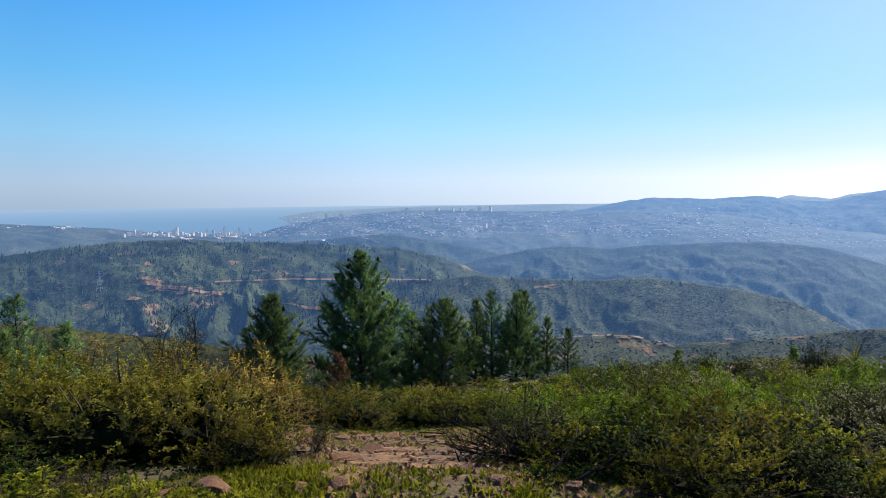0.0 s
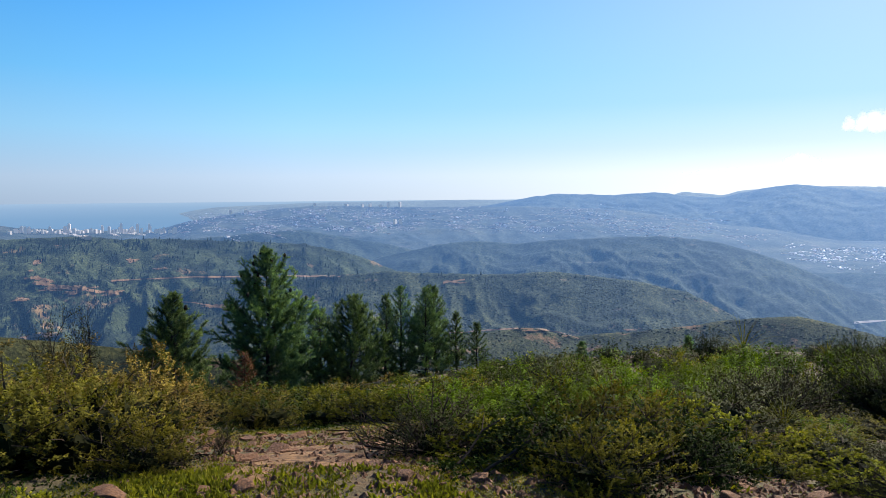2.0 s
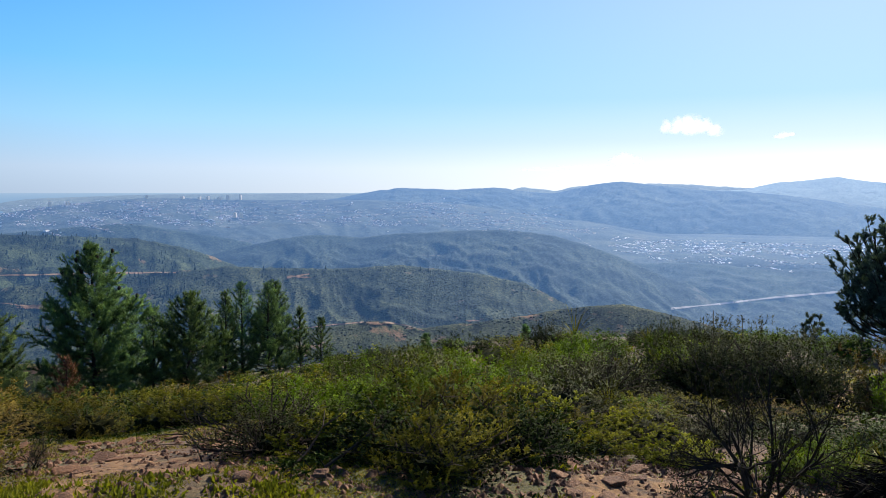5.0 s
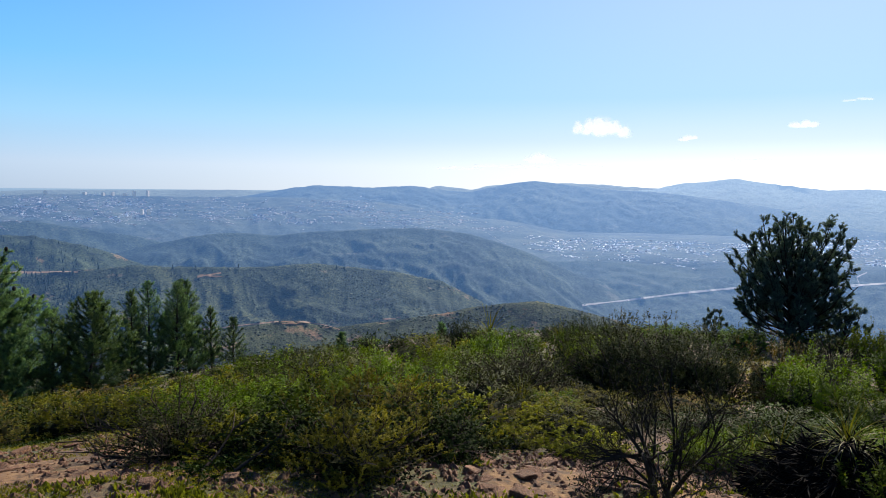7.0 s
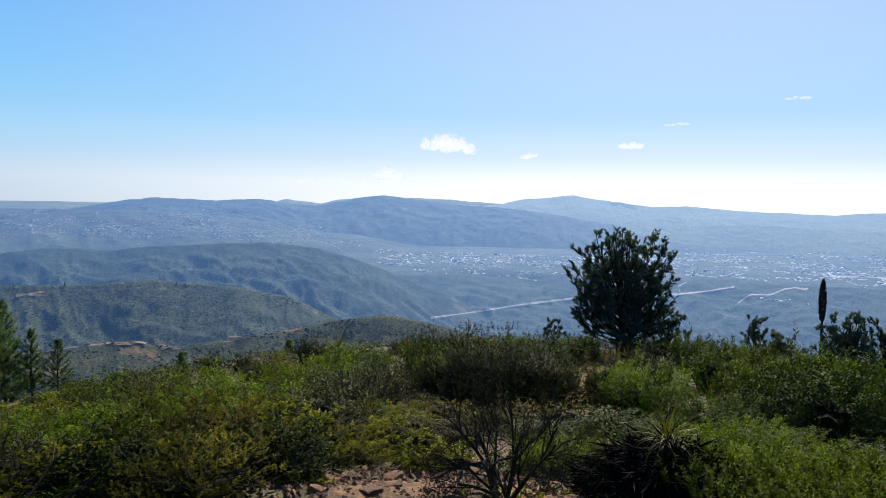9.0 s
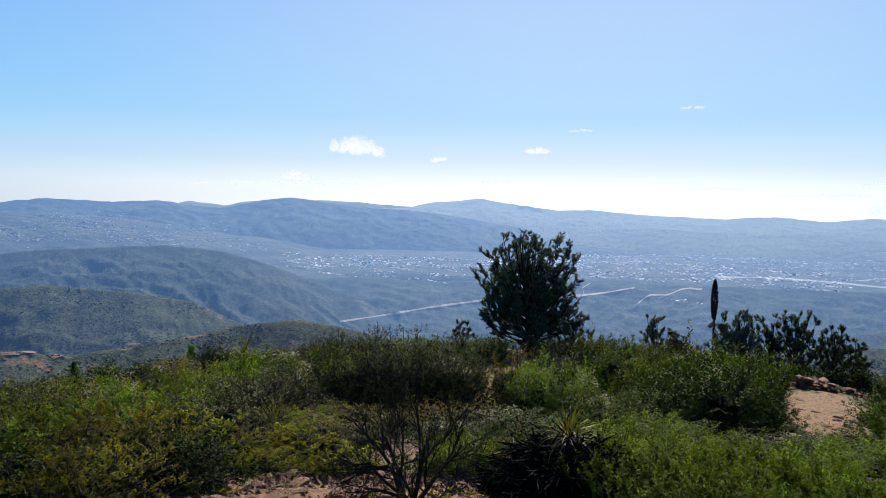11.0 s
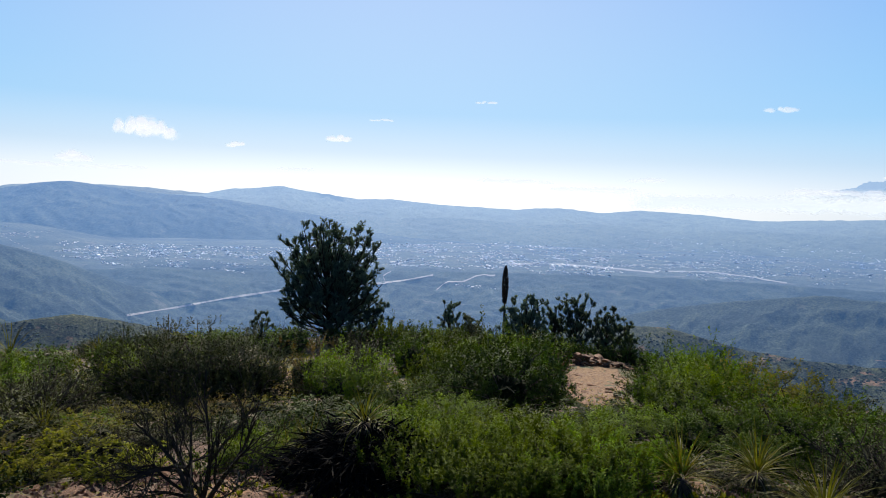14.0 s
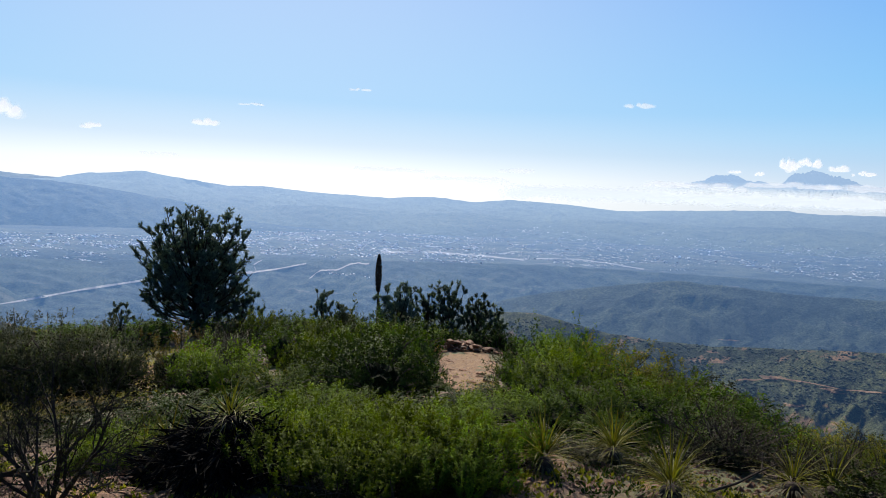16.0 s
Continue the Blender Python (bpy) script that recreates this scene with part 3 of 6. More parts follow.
ridge("backdrop_hill_middle", "folded green hills in blue haze",
      [(-44, -6), (-40.7, -5.06), (-37.3, -4.18), (-33.9, -3.56), (-31.3, -3.3), (-27.8, -3.55), (-25.6, -3.29), (-22.5, -3.16), (-19, -3.01), (-16.7, -2.96),
       (-13.1, -3.36), (-10.1, -4.2), (-7.9, -5.03), (-4, -6.6)], 1350, 620, 260, HILL_FAR, 97, 0.11, 0.1, 110, rough=0.05, floor=-310, spur=0.6, run=1.1)
ridge("backdrop_hill_valley", "folded hills below the town in blue haze",
      [(-16, -8.4), (-13.1, -7.53), (-10, -5.95), (-7.9, -5.45), (-3.5, -5.25), (1, -5.4), (4.8, -5.45), (8, -5.3), (14.6, -5.2), (22.9, -5.1), (30.4, -4.9), (36.2, -4.8),
       (45, -4.8), (52, -4.75), (60, -4.7), (68, -4.7)], 1650, 800, 260, HILL_FAR, 101, 0.11, 0.12, 110, rough=0.05, floor=-310, spur=0.45, run=1.1)
ridge("backdrop_hill_east", "steep folded hill in blue haze",
      [(26, -9.5), (31.8, -8.13), (36.1, -7.01), (42.4, -5.9), (46.5, -5.3), (49.3, -5.4), (52.3, -5.55), (55.9, -5.6), (60, -5.5), (68, -5.6)], 1150, 520, 300, HILL_FAR, 205, 0.10, 0.1, 120, rough=0.05, floor=-310, spur=0.7, run=0.75)
ridge("backdrop_city_ridge", "long ridge covered by a hazy city",
      [(-60, -3.2), (-55.8, -2.45), (-52.9, -1.57), (-48.6, -0.9), (-43.4, -0.48), (-39.9, -0.55), (-35.5, -0.66), (-31.2, -0.66), (-26, -0.7), (-20, -1.0), (-12, -2.2)],
      2700, 900, 300, HILL_TOWN, 111, 0.16, 0.2, 50, rough=0.04)
ridge("backdrop_headland", "low headland by the sea in haze",
      [(-84, -0.9), (-71.6, -1.06), (-68.2, -1.26), (-64.7, -1.54), (-63.6, -1.75), (-59.8, -2.0), (-55.8, -2.2), (-52, -2.5)], 3000, 900, 200, HILL_HEAD, 117, 0.15, 0.2, 40, rough=0.03)
ridge("backdrop_plateau", "flat far plateau in haze",
      [(-50, -0.5), (-43.4, -0.25), (-35.5, -0.18), (-31.2, -0.13), (-27, -0.25), (-22, -0.5)], 4300, 600, 100, HILL_FAINT, 119, 0.1, 0.3, 20, rough=0.02)
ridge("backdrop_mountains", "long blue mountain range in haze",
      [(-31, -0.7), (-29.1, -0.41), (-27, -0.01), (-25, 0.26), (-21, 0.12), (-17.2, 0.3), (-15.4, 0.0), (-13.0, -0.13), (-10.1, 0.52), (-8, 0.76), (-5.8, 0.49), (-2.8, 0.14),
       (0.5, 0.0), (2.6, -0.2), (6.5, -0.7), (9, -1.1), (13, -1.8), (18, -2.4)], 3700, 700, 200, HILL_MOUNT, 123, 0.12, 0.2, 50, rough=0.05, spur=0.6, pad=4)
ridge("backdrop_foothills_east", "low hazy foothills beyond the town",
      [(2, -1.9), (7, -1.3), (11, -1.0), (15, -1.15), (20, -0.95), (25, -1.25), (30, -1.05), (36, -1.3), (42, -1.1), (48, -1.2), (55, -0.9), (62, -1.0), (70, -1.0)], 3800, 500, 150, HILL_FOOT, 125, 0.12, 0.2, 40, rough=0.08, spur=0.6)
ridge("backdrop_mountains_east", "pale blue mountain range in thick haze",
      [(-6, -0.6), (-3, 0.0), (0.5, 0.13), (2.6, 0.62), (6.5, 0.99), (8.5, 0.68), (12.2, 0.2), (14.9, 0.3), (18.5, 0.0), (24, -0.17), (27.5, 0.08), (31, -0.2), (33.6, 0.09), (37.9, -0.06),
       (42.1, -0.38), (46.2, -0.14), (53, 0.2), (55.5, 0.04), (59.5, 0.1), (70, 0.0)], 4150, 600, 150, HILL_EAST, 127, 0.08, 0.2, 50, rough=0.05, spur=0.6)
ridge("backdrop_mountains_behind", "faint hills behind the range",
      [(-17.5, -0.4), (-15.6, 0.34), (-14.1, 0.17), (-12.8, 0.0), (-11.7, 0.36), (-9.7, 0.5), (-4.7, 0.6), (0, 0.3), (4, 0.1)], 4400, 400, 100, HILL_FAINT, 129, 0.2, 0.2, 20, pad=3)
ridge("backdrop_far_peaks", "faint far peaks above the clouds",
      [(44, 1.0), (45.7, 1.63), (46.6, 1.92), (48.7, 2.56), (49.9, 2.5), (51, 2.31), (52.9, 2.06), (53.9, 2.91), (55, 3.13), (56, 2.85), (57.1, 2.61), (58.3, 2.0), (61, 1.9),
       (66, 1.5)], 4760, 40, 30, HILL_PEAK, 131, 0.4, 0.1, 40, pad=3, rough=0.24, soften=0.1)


def build_sea():
    az, u = np.arange(-100, -20, 1.0), np.linspace(0, 1, 30)
    A, U = np.meshgrid(az, u)
    el = -2.7 + 2.55 * U ** 0.7
    Rr = 3500 + 1380 * U
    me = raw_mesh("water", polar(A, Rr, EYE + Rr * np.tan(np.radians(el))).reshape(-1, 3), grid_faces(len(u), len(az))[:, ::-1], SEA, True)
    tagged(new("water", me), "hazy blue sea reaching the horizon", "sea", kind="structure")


build_sea()


def drape(az, el):
    """Where the ways (az, el) from the eye first meet the far land."""
    az, el = np.atleast_1d(np.asarray(az, float)), np.atleast_1d(np.asarray(el, float))
    rs = np.geomspace(110, 4800, 420)
    best = np.full(len(az), 4800.0)
    t = np.tan(np.radians(el))
    for la, LR, LZ in LAYERS:
        ok = np.where((az > la[0]) & (az < la[-1] - 1e-6))[0]
        if not len(ok):
            continue
        pos = (az[ok] - la[0]) / (la[1] - la[0])
        for q, x in zip(ok, pos):
            c = min(int(x), len(la) - 2)
            w = x - c
            rr, zz = LR[:, c] * (1 - w) + LR[:, c + 1] * w, LZ[:, c] * (1 - w) + LZ[:, c + 1] * w
            above = np.where(zz >= EYE + rr * t[q])[0]
            if len(above):
                i = above[0]
                r = rr[i]
                if i:
                    d0, d1 = zz[i - 1] - EYE - rr[i - 1] * t[q], zz[i] - EYE - rr[i] * t[q]
                    r = rr[i - 1] + (rr[i] - rr[i - 1]) * (-d0) / max(1e-9, d1 - d0)
                best[q] = min(best[q], r)
    flat = np.where(t < -1e-4, (FLOOR + 2 - EYE) / np.minimum(t, -1e-4), 4800)
    flat = np.where(flat < 1600, 4800, flat)
    best = np.minimum(best, np.maximum(flat, 110))
    return polar(az, best, EYE + best * t), best


near_az, near_r = np.arange(-82, 74, 0.6), np.geomspace(64, 1700, 90)
NEAR_A, NEAR_R = np.meshgrid(near_az, near_r)
LAYERS.append((near_az, NEAR_R, hill_z(NEAR_A, NEAR_R)))


def ribbon(name, label, way, width, material, wobble=0.0, category="road"):
    """A road laid on the far land along (azimuth, height angle); width is its visible height in degrees."""
    a, e = np.array([w[0] for w in way]), np.array([w[1] for w in way])
    s = np.linspace(0, len(way) - 1, 30 * (len(way) - 1) + 1)
    a, e = np.interp(s, np.arange(len(way)), a), np.interp(s, np.arange(len(way)), e)
    e = e + wobble * (fbm(s * 1.3, s * 0, int(abs(a[0]) * 10), 4) - 0.5)
    half = width / 2 * (0.45 + 1.1 * fbm(s * 1.7, s * 0 + 4, 5, 3))
    lo, r0 = drape(a, e - half)
    hi, r1 = drape(a, e + half)
    v = np.concatenate([lo * (0.997 - 0.4 / r0[:, None]), hi * (0.997 - 0.4 / r1[:, None])])
    n = len(a)
    whole = [max(r0[i], r0[i + 1], r1[i], r1[i + 1]) < 1.5 * min(r0[i], r0[i + 1], r1[i], r1[i + 1]) for i in range(n - 1)]
    me = raw_mesh(name, v, [(i, i + 1, n + i + 1, n + i) for i in range(n - 1) if whole[i]], material)
    return tagged(new(name, me), label, category, kind="structure")


ribbon("road_highway", "pale highway crossing the valley slope", [(-4.3, -8.67), (-0.9, -8.15), (2.8, -7.47), (6.8, -6.84), (13.9, -6.25), (15.9, -5.95), (18.2, -5.45)], 0.14, ROAD)
ribbon("road_valley", "pale winding road in the valley", [(14.5, -6.1), (14.3, -5.6), (14.9, -5.3)], 0.1, ROAD, 0.2)
ribbon("road_branch", "pale winding road in the valley", [(18.5, -6.6), (19.3, -6.0), (20.4, -5.9), (21.6, -5.4), (23, -5.2)], 0.1, ROAD, 0.3)
ribbon("road_quarry", "long pale strip road by the town", [(24, -4.35), (28, -4.2), (32, -4.3), (35, -4.5)], 0.1, ROAD, 0.1)
ribbon("road_ridge_town", "pale road on the town ridge", [(36, -4.35), (39, -4.2), (42, -4.4), (44, -4.65)], 0.09, ROAD, 0.15)
ribbon("road_dirt_track", "pale dirt track along the hill", [(-57.9, -5.6), (-54.7, -5.61), (-52, -5.62), (-48.65, -5.73), (-45, -5.8), (-41.56, -5.93)], 0.11, DIRT, 0.12)
ribbon("road_dirt_bend", "orange dirt road cut into the hill", [(-62.4, -5.5), (-61.2, -5.85), (-59.97, -6.08), (-58.8, -6.3), (-57.2, -6.6)], 0.2, DIRT, 0.25)
ribbon("road_dirt_side", "dirt track on the slope", [(-53.5, -7.3), (-51.5, -7.75), (-48.96, -8.34)], 0.11, DIRT, 0.2)
ribbon("road_dirt_centre", "orange dirt track on the long hill", [(-33.6, -6.55), (-32.8, -6.49), (-31.9, -6.3)], 0.14, DIRT, 0.1)
ribbon("road_dirt_spur", "pale dirt track on the low spur", [(-33.3, -10.45), (-31.5, -10.3), (-30.1, -10.21), (-28, -10.1), (-25.9, -10.1), (-24.3, -10.4), (-23.1, -10.75)], 0.10, DIRT, 0.12)


def bare_earth(name, label, spots, seed):
    """Ragged patches of bare earth on a far slope: azimuth, height angle, half width, half height in degrees."""
    rng = np.random.default_rng(seed)
    v, f = [], []
    many = [(az + rng.normal(0, 0.55) * w, el + rng.normal(0, 0.5) * h, w * k, h * k) for az, el, w, h in spots for k in (0.85, 0.55, 0.45, 0.35, 0.3, 0.25)]
    for az, el, w, h in many:
        ph = np.arange(40) * 2 * np.pi / 40
        off = rng.uniform(0, 50)
        rag = 0.1 + 1.5 * fbm(np.cos(ph) * 2.6 + off, np.sin(ph) * 2.6 + off, seed, 5)
        ring = [np.stack([az + k * rag * w * np.cos(ph), el + k * rag * h * np.sin(ph)], -1) for k in (0.02, 0.5, 1.0)]
        q = np.concatenate(ring)
        p, r = drape(q[:, 0], q[:, 1])
        if r.max() > 1.25 * r.min():
            continue
        p = p * (0.9975 - 0.5 / r[:, None])
        o = len(v)
        v += p.tolist()
        f += [(o + k * 40 + i, o + k * 40 + (i + 1) % 40, o + (k + 1) * 40 + (i + 1) % 40, o + (k + 1) * 40 + i) for k in range(2) for i in range(40)]
    tagged(new(name, raw_mesh(name, np.array(v), f, DIRT)), label, "bare earth", kind="structure")


bare_earth("ground_earth_west", "ragged orange bare earth on the scrub hill",
           [(-62.6, -5.1, 0.5, 0.28), (-62.1, -5.45, 0.7, 0.25), (-61.2, -5.9, 0.9, 0.22), (-59.8, -6.1, 1.1, 0.24), (-58.0, -6.5, 0.9, 0.16), (-62.3, -4.1, 0.25, 0.2), (-63.9, -6.5, 0.5, 0.14), (-62.5, -9.0, 1.1, 0.2),
            (-50.7, -7.9, 1.0, 0.16), (-49.4, -8.2, 0.6, 0.12), (-50.3, -12.1, 0.9, 0.22), (-51.0, -11.9, 0.7, 0.12), (-56.4, -4.2, 0.4, 0.14), (-54.5, -4.9, 0.5, 0.08), (-47.5, -6.6, 0.5, 0.08)], 3)
bare_earth("ground_earth_spur", "bare orange earth on the low spur", [(-18.7, -10.0, 0.9, 0.16), (-19.6, -10.3, 0.7, 0.1), (-32.8, -6.45, 0.6, 0.1), (-27.0, -10.2, 0.6, 0.07), (-24.0, -10.6, 0.5, 0.08)], 4)
bare_earth("ground_earth_east", "bare reddish earth on the eastern slope", [(53.5, -11.5, 0.8, 0.12), (57.5, -11.9, 0.9, 0.1), (50.5, -9.3, 0.6, 0.06), (55.0, -13.2, 0.6, 0.12), (44.0, -10.8, 0.5, 0.07)], 5)
ribbon("road_dirt_east", "narrow dirt track on the eastern slope", [(51, -11.9), (54, -11.4), (58, -11.8), (62, -11.6)], 0.09, DIRT, 0.6)

# ================= towns =================


def box_field(name, label, points, sizes, turns, mats, category):
    base = np.array([[-1, -1, 0], [1, -1, 0], [1, 1, 0], [-1, 1, 0], [-1, -1, 1], [1, -1, 1], [1, 1, 1], [-1, 1, 1], [-1, 0, 1.5], [1, 0, 1.5]], float)
    quads = [(0, 1, 5, 4), (1, 2, 6, 5), (2, 3, 7, 6), (3, 0, 4, 7)]
    tops = [(4, 5, 9, 8), (6, 7, 8, 9)]
    gables = [(4, 8, 7), (5, 6, 9)]
    v, f, mi = [], [], []
    for k, (p, s, a) in enumerate(zip(points, sizes, turns)):
        c, d = math.cos(a), math.sin(a)
        b = base * np.array([s[0] / 2, s[1] / 2, s[2]])
        v.append(np.stack([b[:, 0] * c - b[:, 1] * d + p[0], b[:, 0] * d + b[:, 1] * c + p[1], b[:, 2] + p[2] - 0.8], -1))
        o = 10 * k
        f += [tuple(o + i for i in q) for q in quads + gables + tops]
        mi += [0] * 6 + [1] * 2
    me = raw_mesh(name, np.concatenate(v), f, mats[0])
    me.materials.append(mats[1])
    me.polygons.foreach_set("material_index", mi)
    return tagged(new(name, me), label, category, kind="stuff")


def town(name, label, patches, seed, small, big, mats):
    """Houses strung along bending streets that follow the slopes: azimuths, height angles, streets, houses a degree."""
    rng = np.random.default_rng(seed)
    az, el = [], []
    for a0, a1, e0, e1, streets, dense in patches:
        for _ in range(streets):
            a, e = rng.uniform(a0, a1), rng.uniform(e0, e1)
            length, slope = rng.uniform(0.6, 3.2), rng.normal(0, 0.035) if rng.random() < 0.8 else rng.normal(0, 0.25)
            n = max(4, int(length * dense * rng.uniform(0.5, 1.3)))
            t = np.sort(rng.random(n)) * length
            bend = rng.normal(0, 0.03)
            az.append(a + t)
            el.append(e + slope * t + bend * t * t + rng.normal(0, 0.02, n) + 0.035 * rng.integers(0, 2, n))
    az, el = np.concatenate(az), np.concatenate(el)
    keep = value_noise(az * 0.9, el * 4, seed) + 0.5 * value_noise(az * 3, el * 9, seed + 1) > 0.52
    p, r = drape(az[keep], el[keep])
    s = rng.uniform(small, big, len(p)) * np.where(rng.random(len(p)) < 0.05, 2.2, 1.0)
    sizes = np.stack([s * rng.uniform(0.8, 1.7, len(p)), s * rng.uniform(0.6, 1.1, len(p)), s * rng.uniform(0.3, 0.55, len(p))], -1)
    box_field(name, label, p, sizes, rng.uniform(0, 3.14, len(p)), mats, "town")


# the pale colour also stands in for sun glints off the roofs
PALE_ROOF = plain_material("pale_metal_roof", (0.43, 0.42, 0.41), 0.6, 0.9, 0.85)
town("hillside_town", "hazy city houses covering the far ridge", [(-54, -30, -2.4, -0.75, 330, 16), (-30, -14, -2.7, -1.5, 150, 12), (-27.5, -22, -1.5, -0.9, 26, 14), (-19, -8, -3.05, -2.7, 16, 12), (-42, -34, -2.5, -2.2, 20, 14)], 5, 1.3, 3.2, (HOUSE, ROOF))
town("valley_town", "bright roofed houses of the valley town", [(-9, 13, -4.6, -3.6, 130, 15), (-7, 8, -5.2, -4.8, 14, 10), (10, 31, -4.9, -2.9, 210, 15), (19, 22, -6.4, -6.2, 2, 8)], 6, 1.5, 3.8, (HOUSE, PALE_ROOF))
town("plain_town", "small hazy houses on the wide plain", [(30, 64, -4.2, -2.0, 330, 13), (34, 46, -4.6, -3.6, 30, 12), (50, 60, -4.5, -3.4, 20, 10)], 7, 1.3, 3.2, (HOUSE, PALE_ROOF))
town("coast_town", "hazy pale buildings by the sea", [(-64, -55, -2.35, -1.95, 14, 14), (-72, -64, -1.5, -1.2, 8, 6)], 8, 4, 8, (TOWER, TOWER))


def prism(w, d, h):
    bm = bmesh.new()
    bmesh.ops.create_cube(bm, size=1.0, matrix=Matrix.Translation((0, 0, h / 2)) @ Matrix.Diagonal((w, d, h, 1)))
    return bm


def bm_mesh(name, bm, material):
    me = bpy.data.meshes.new(name)
    bm.to_mesh(me)
    bm.free()
    me.materials.append(material)
    return me


def make_tower(w, d, h):
    ob = tagged(new("apartment_tower"), "pale hazy apartment tower in the far city", "building", "far apartment towers")
    part("wall", bm_mesh("wall", prism(w, d, h), TOWER), ob)
    part("roof", bm_mesh("roof", prism(w * 0.5, d * 0.5, h * 0.08), TOWER), ob, place=Matrix.Translation((0, 0, h)))
    return ob


def build_towers():
    rng = np.random.default_rng(12)
    kinds = [make_tower(9, 8, 26), make_tower(13, 8, 20), make_tower(8, 8, 36)]
    spots = [(-64 + 10.5 * i / 46 + rng.normal(0, 0.15), -2.05 - 0.1 * rng.random() - 0.25 * i / 46) for i in range(46)]
    spots += [(-37.3, -1.98), (-36.85, -1.98), (-43.4, -0.52), (-49.6, -1.05), (-48.5, -0.98), (-39.8, -0.62), (-39.2, -0.62), (-38.4, -0.62), (-37.8, -0.66), (-36.9, -0.66), (-41, -0.55)]
    p, r = drape([s[0] for s in spots], [s[1] for s in spots])
    used = set()
    for i, q in enumerate(p):
        k = 2 if i in (46, 47, 48) else int(rng.integers(0, 2)) if rng.random() < 0.8 else 2
        m = Matrix.Translation((q[0], q[1], q[2] - 3)) @ pose(0, 0, 0, 0, 0, rng.uniform(0, 90)) @ Matrix.Diagonal((1, 1, rng.uniform(0.55, 1.05) if i < 46 else 0.5 if i < 48 else rng.uniform(0.35, 0.6), 1))
        if k in used:
            copy_thing(kinds[k], m).matrix_basis = m
        else:
            kinds[k].matrix_basis = m
            used.add(k)


build_towers()

# ================= far trees and bushes =================


def scatter_far(name, label, patches, seed, proto, faces, low, high, material, category):
    rng = np.random.default_rng(seed)
    az = np.concatenate([rng.uniform(a0, a1, n) for a0, a1, e0, e1, n in patches])
    el = np.concatenate([rng.uniform(e0, e1, n) for a0, a1, e0, e1, n in patches])
    keep = fbm(az * 1.4, el * 3, seed, 3) > 0.40
    p, r = drape(az[keep], el[keep])
    p = p[(r < 1000) & (r > 300) & ((az[keep] < 0) | (r < 600))]
    n = len(p)
    s = rng.uniform(low, high, n)
    t = rng.uniform(0, 6.28, n)
    V = np.repeat(proto[None], n, 0) * (1 + 0.25 * (rng.random((n, len(proto), 1)) - 0.5)) * s[:, None, None]
    X = V[..., 0] * np.cos(t)[:, None] - V[..., 1] * np.sin(t)[:, None] + p[:, 0:1]
    Y = V[..., 0] * np.sin(t)[:, None] + V[..., 1] * np.cos(t)[:, None] + p[:, 1:2]
    Z = V[..., 2] + p[:, 2:3] - 0.3
    F = (np.array(faces)[None] + (np.arange(n) * len(proto))[:, None, None]).reshape(-1, 3)
    me = raw_mesh(name, np.stack([X, Y, Z], -1).reshape(-1, 3), F, material)
    tagged(new(name, me), label, category, kind="stuff")


def cone_tree():
    v, f = [], []
    for z0, z1, rad in ((0.1, 0.55, 0.24), (0.35, 0.8, 0.18), (0.6, 1.0, 0.11)):
        o = len(v)
        v += [(rad * math.cos(i * 1.2566), rad * math.sin(i * 1.2566), z0 + 0.05 * (i % 2)) for i in range(5)] + [(0, 0, z1)]
        f += [(o + i, o + (i + 1) % 5, o + 5) for i in range(5)]
    return np.array(v), f


def clump():
    bm = bmesh.new()
    bmesh.ops.create_icosphere(bm, subdivisions=1, radius=0.5)
    v = np.array([(x.co.x, x.co.y, x.co.z * 0.7 + 0.2) for x in bm.verts])
    f = [tuple(x.index for x in q.verts) for q in bm.faces]
    bm.free()
    return v, f


tv, tf = cone_tree()
cv, cf = clump()
scatter_far("far_pines", "scattered dark pines on the scrub hill",
            [(-72, -40, -9.5, -3.2, 1600), (-72, -46, -3.6, -2.6, 700), (-38, -20, -6.3, -5.8, 20), (-66, -58, -8.6, -6.6, 260)], 21, tv, tf, 2, 5.5, FAR_TREE, "trees")
scatter_far("far_thicket", "dark thickets and low trees in the folds of the slopes",
            [(-72, -38, -11, -3.0, 2600), (-46, -10, -10.2, -6.0, 1600), (34, 62, -13.5, -9.0, 2400)], 23, cv, cf, 0.7, 2.1, FAR_TREE, "bushes")
scatter_far("far_bushes", "rounded scrub bushes dotting the slopes",
            [(-72, -38, -11, -3.0, 3200), (-40, -10, -10.2, -6.0, 2200), (-32, 0, -12.5, -8.9, 1500), (34, 62, -13.5, -9.0, 4200)], 22, cv, cf, 0.6, 1.9, FAR_BUSH, "bushes")

# ================= clouds =================


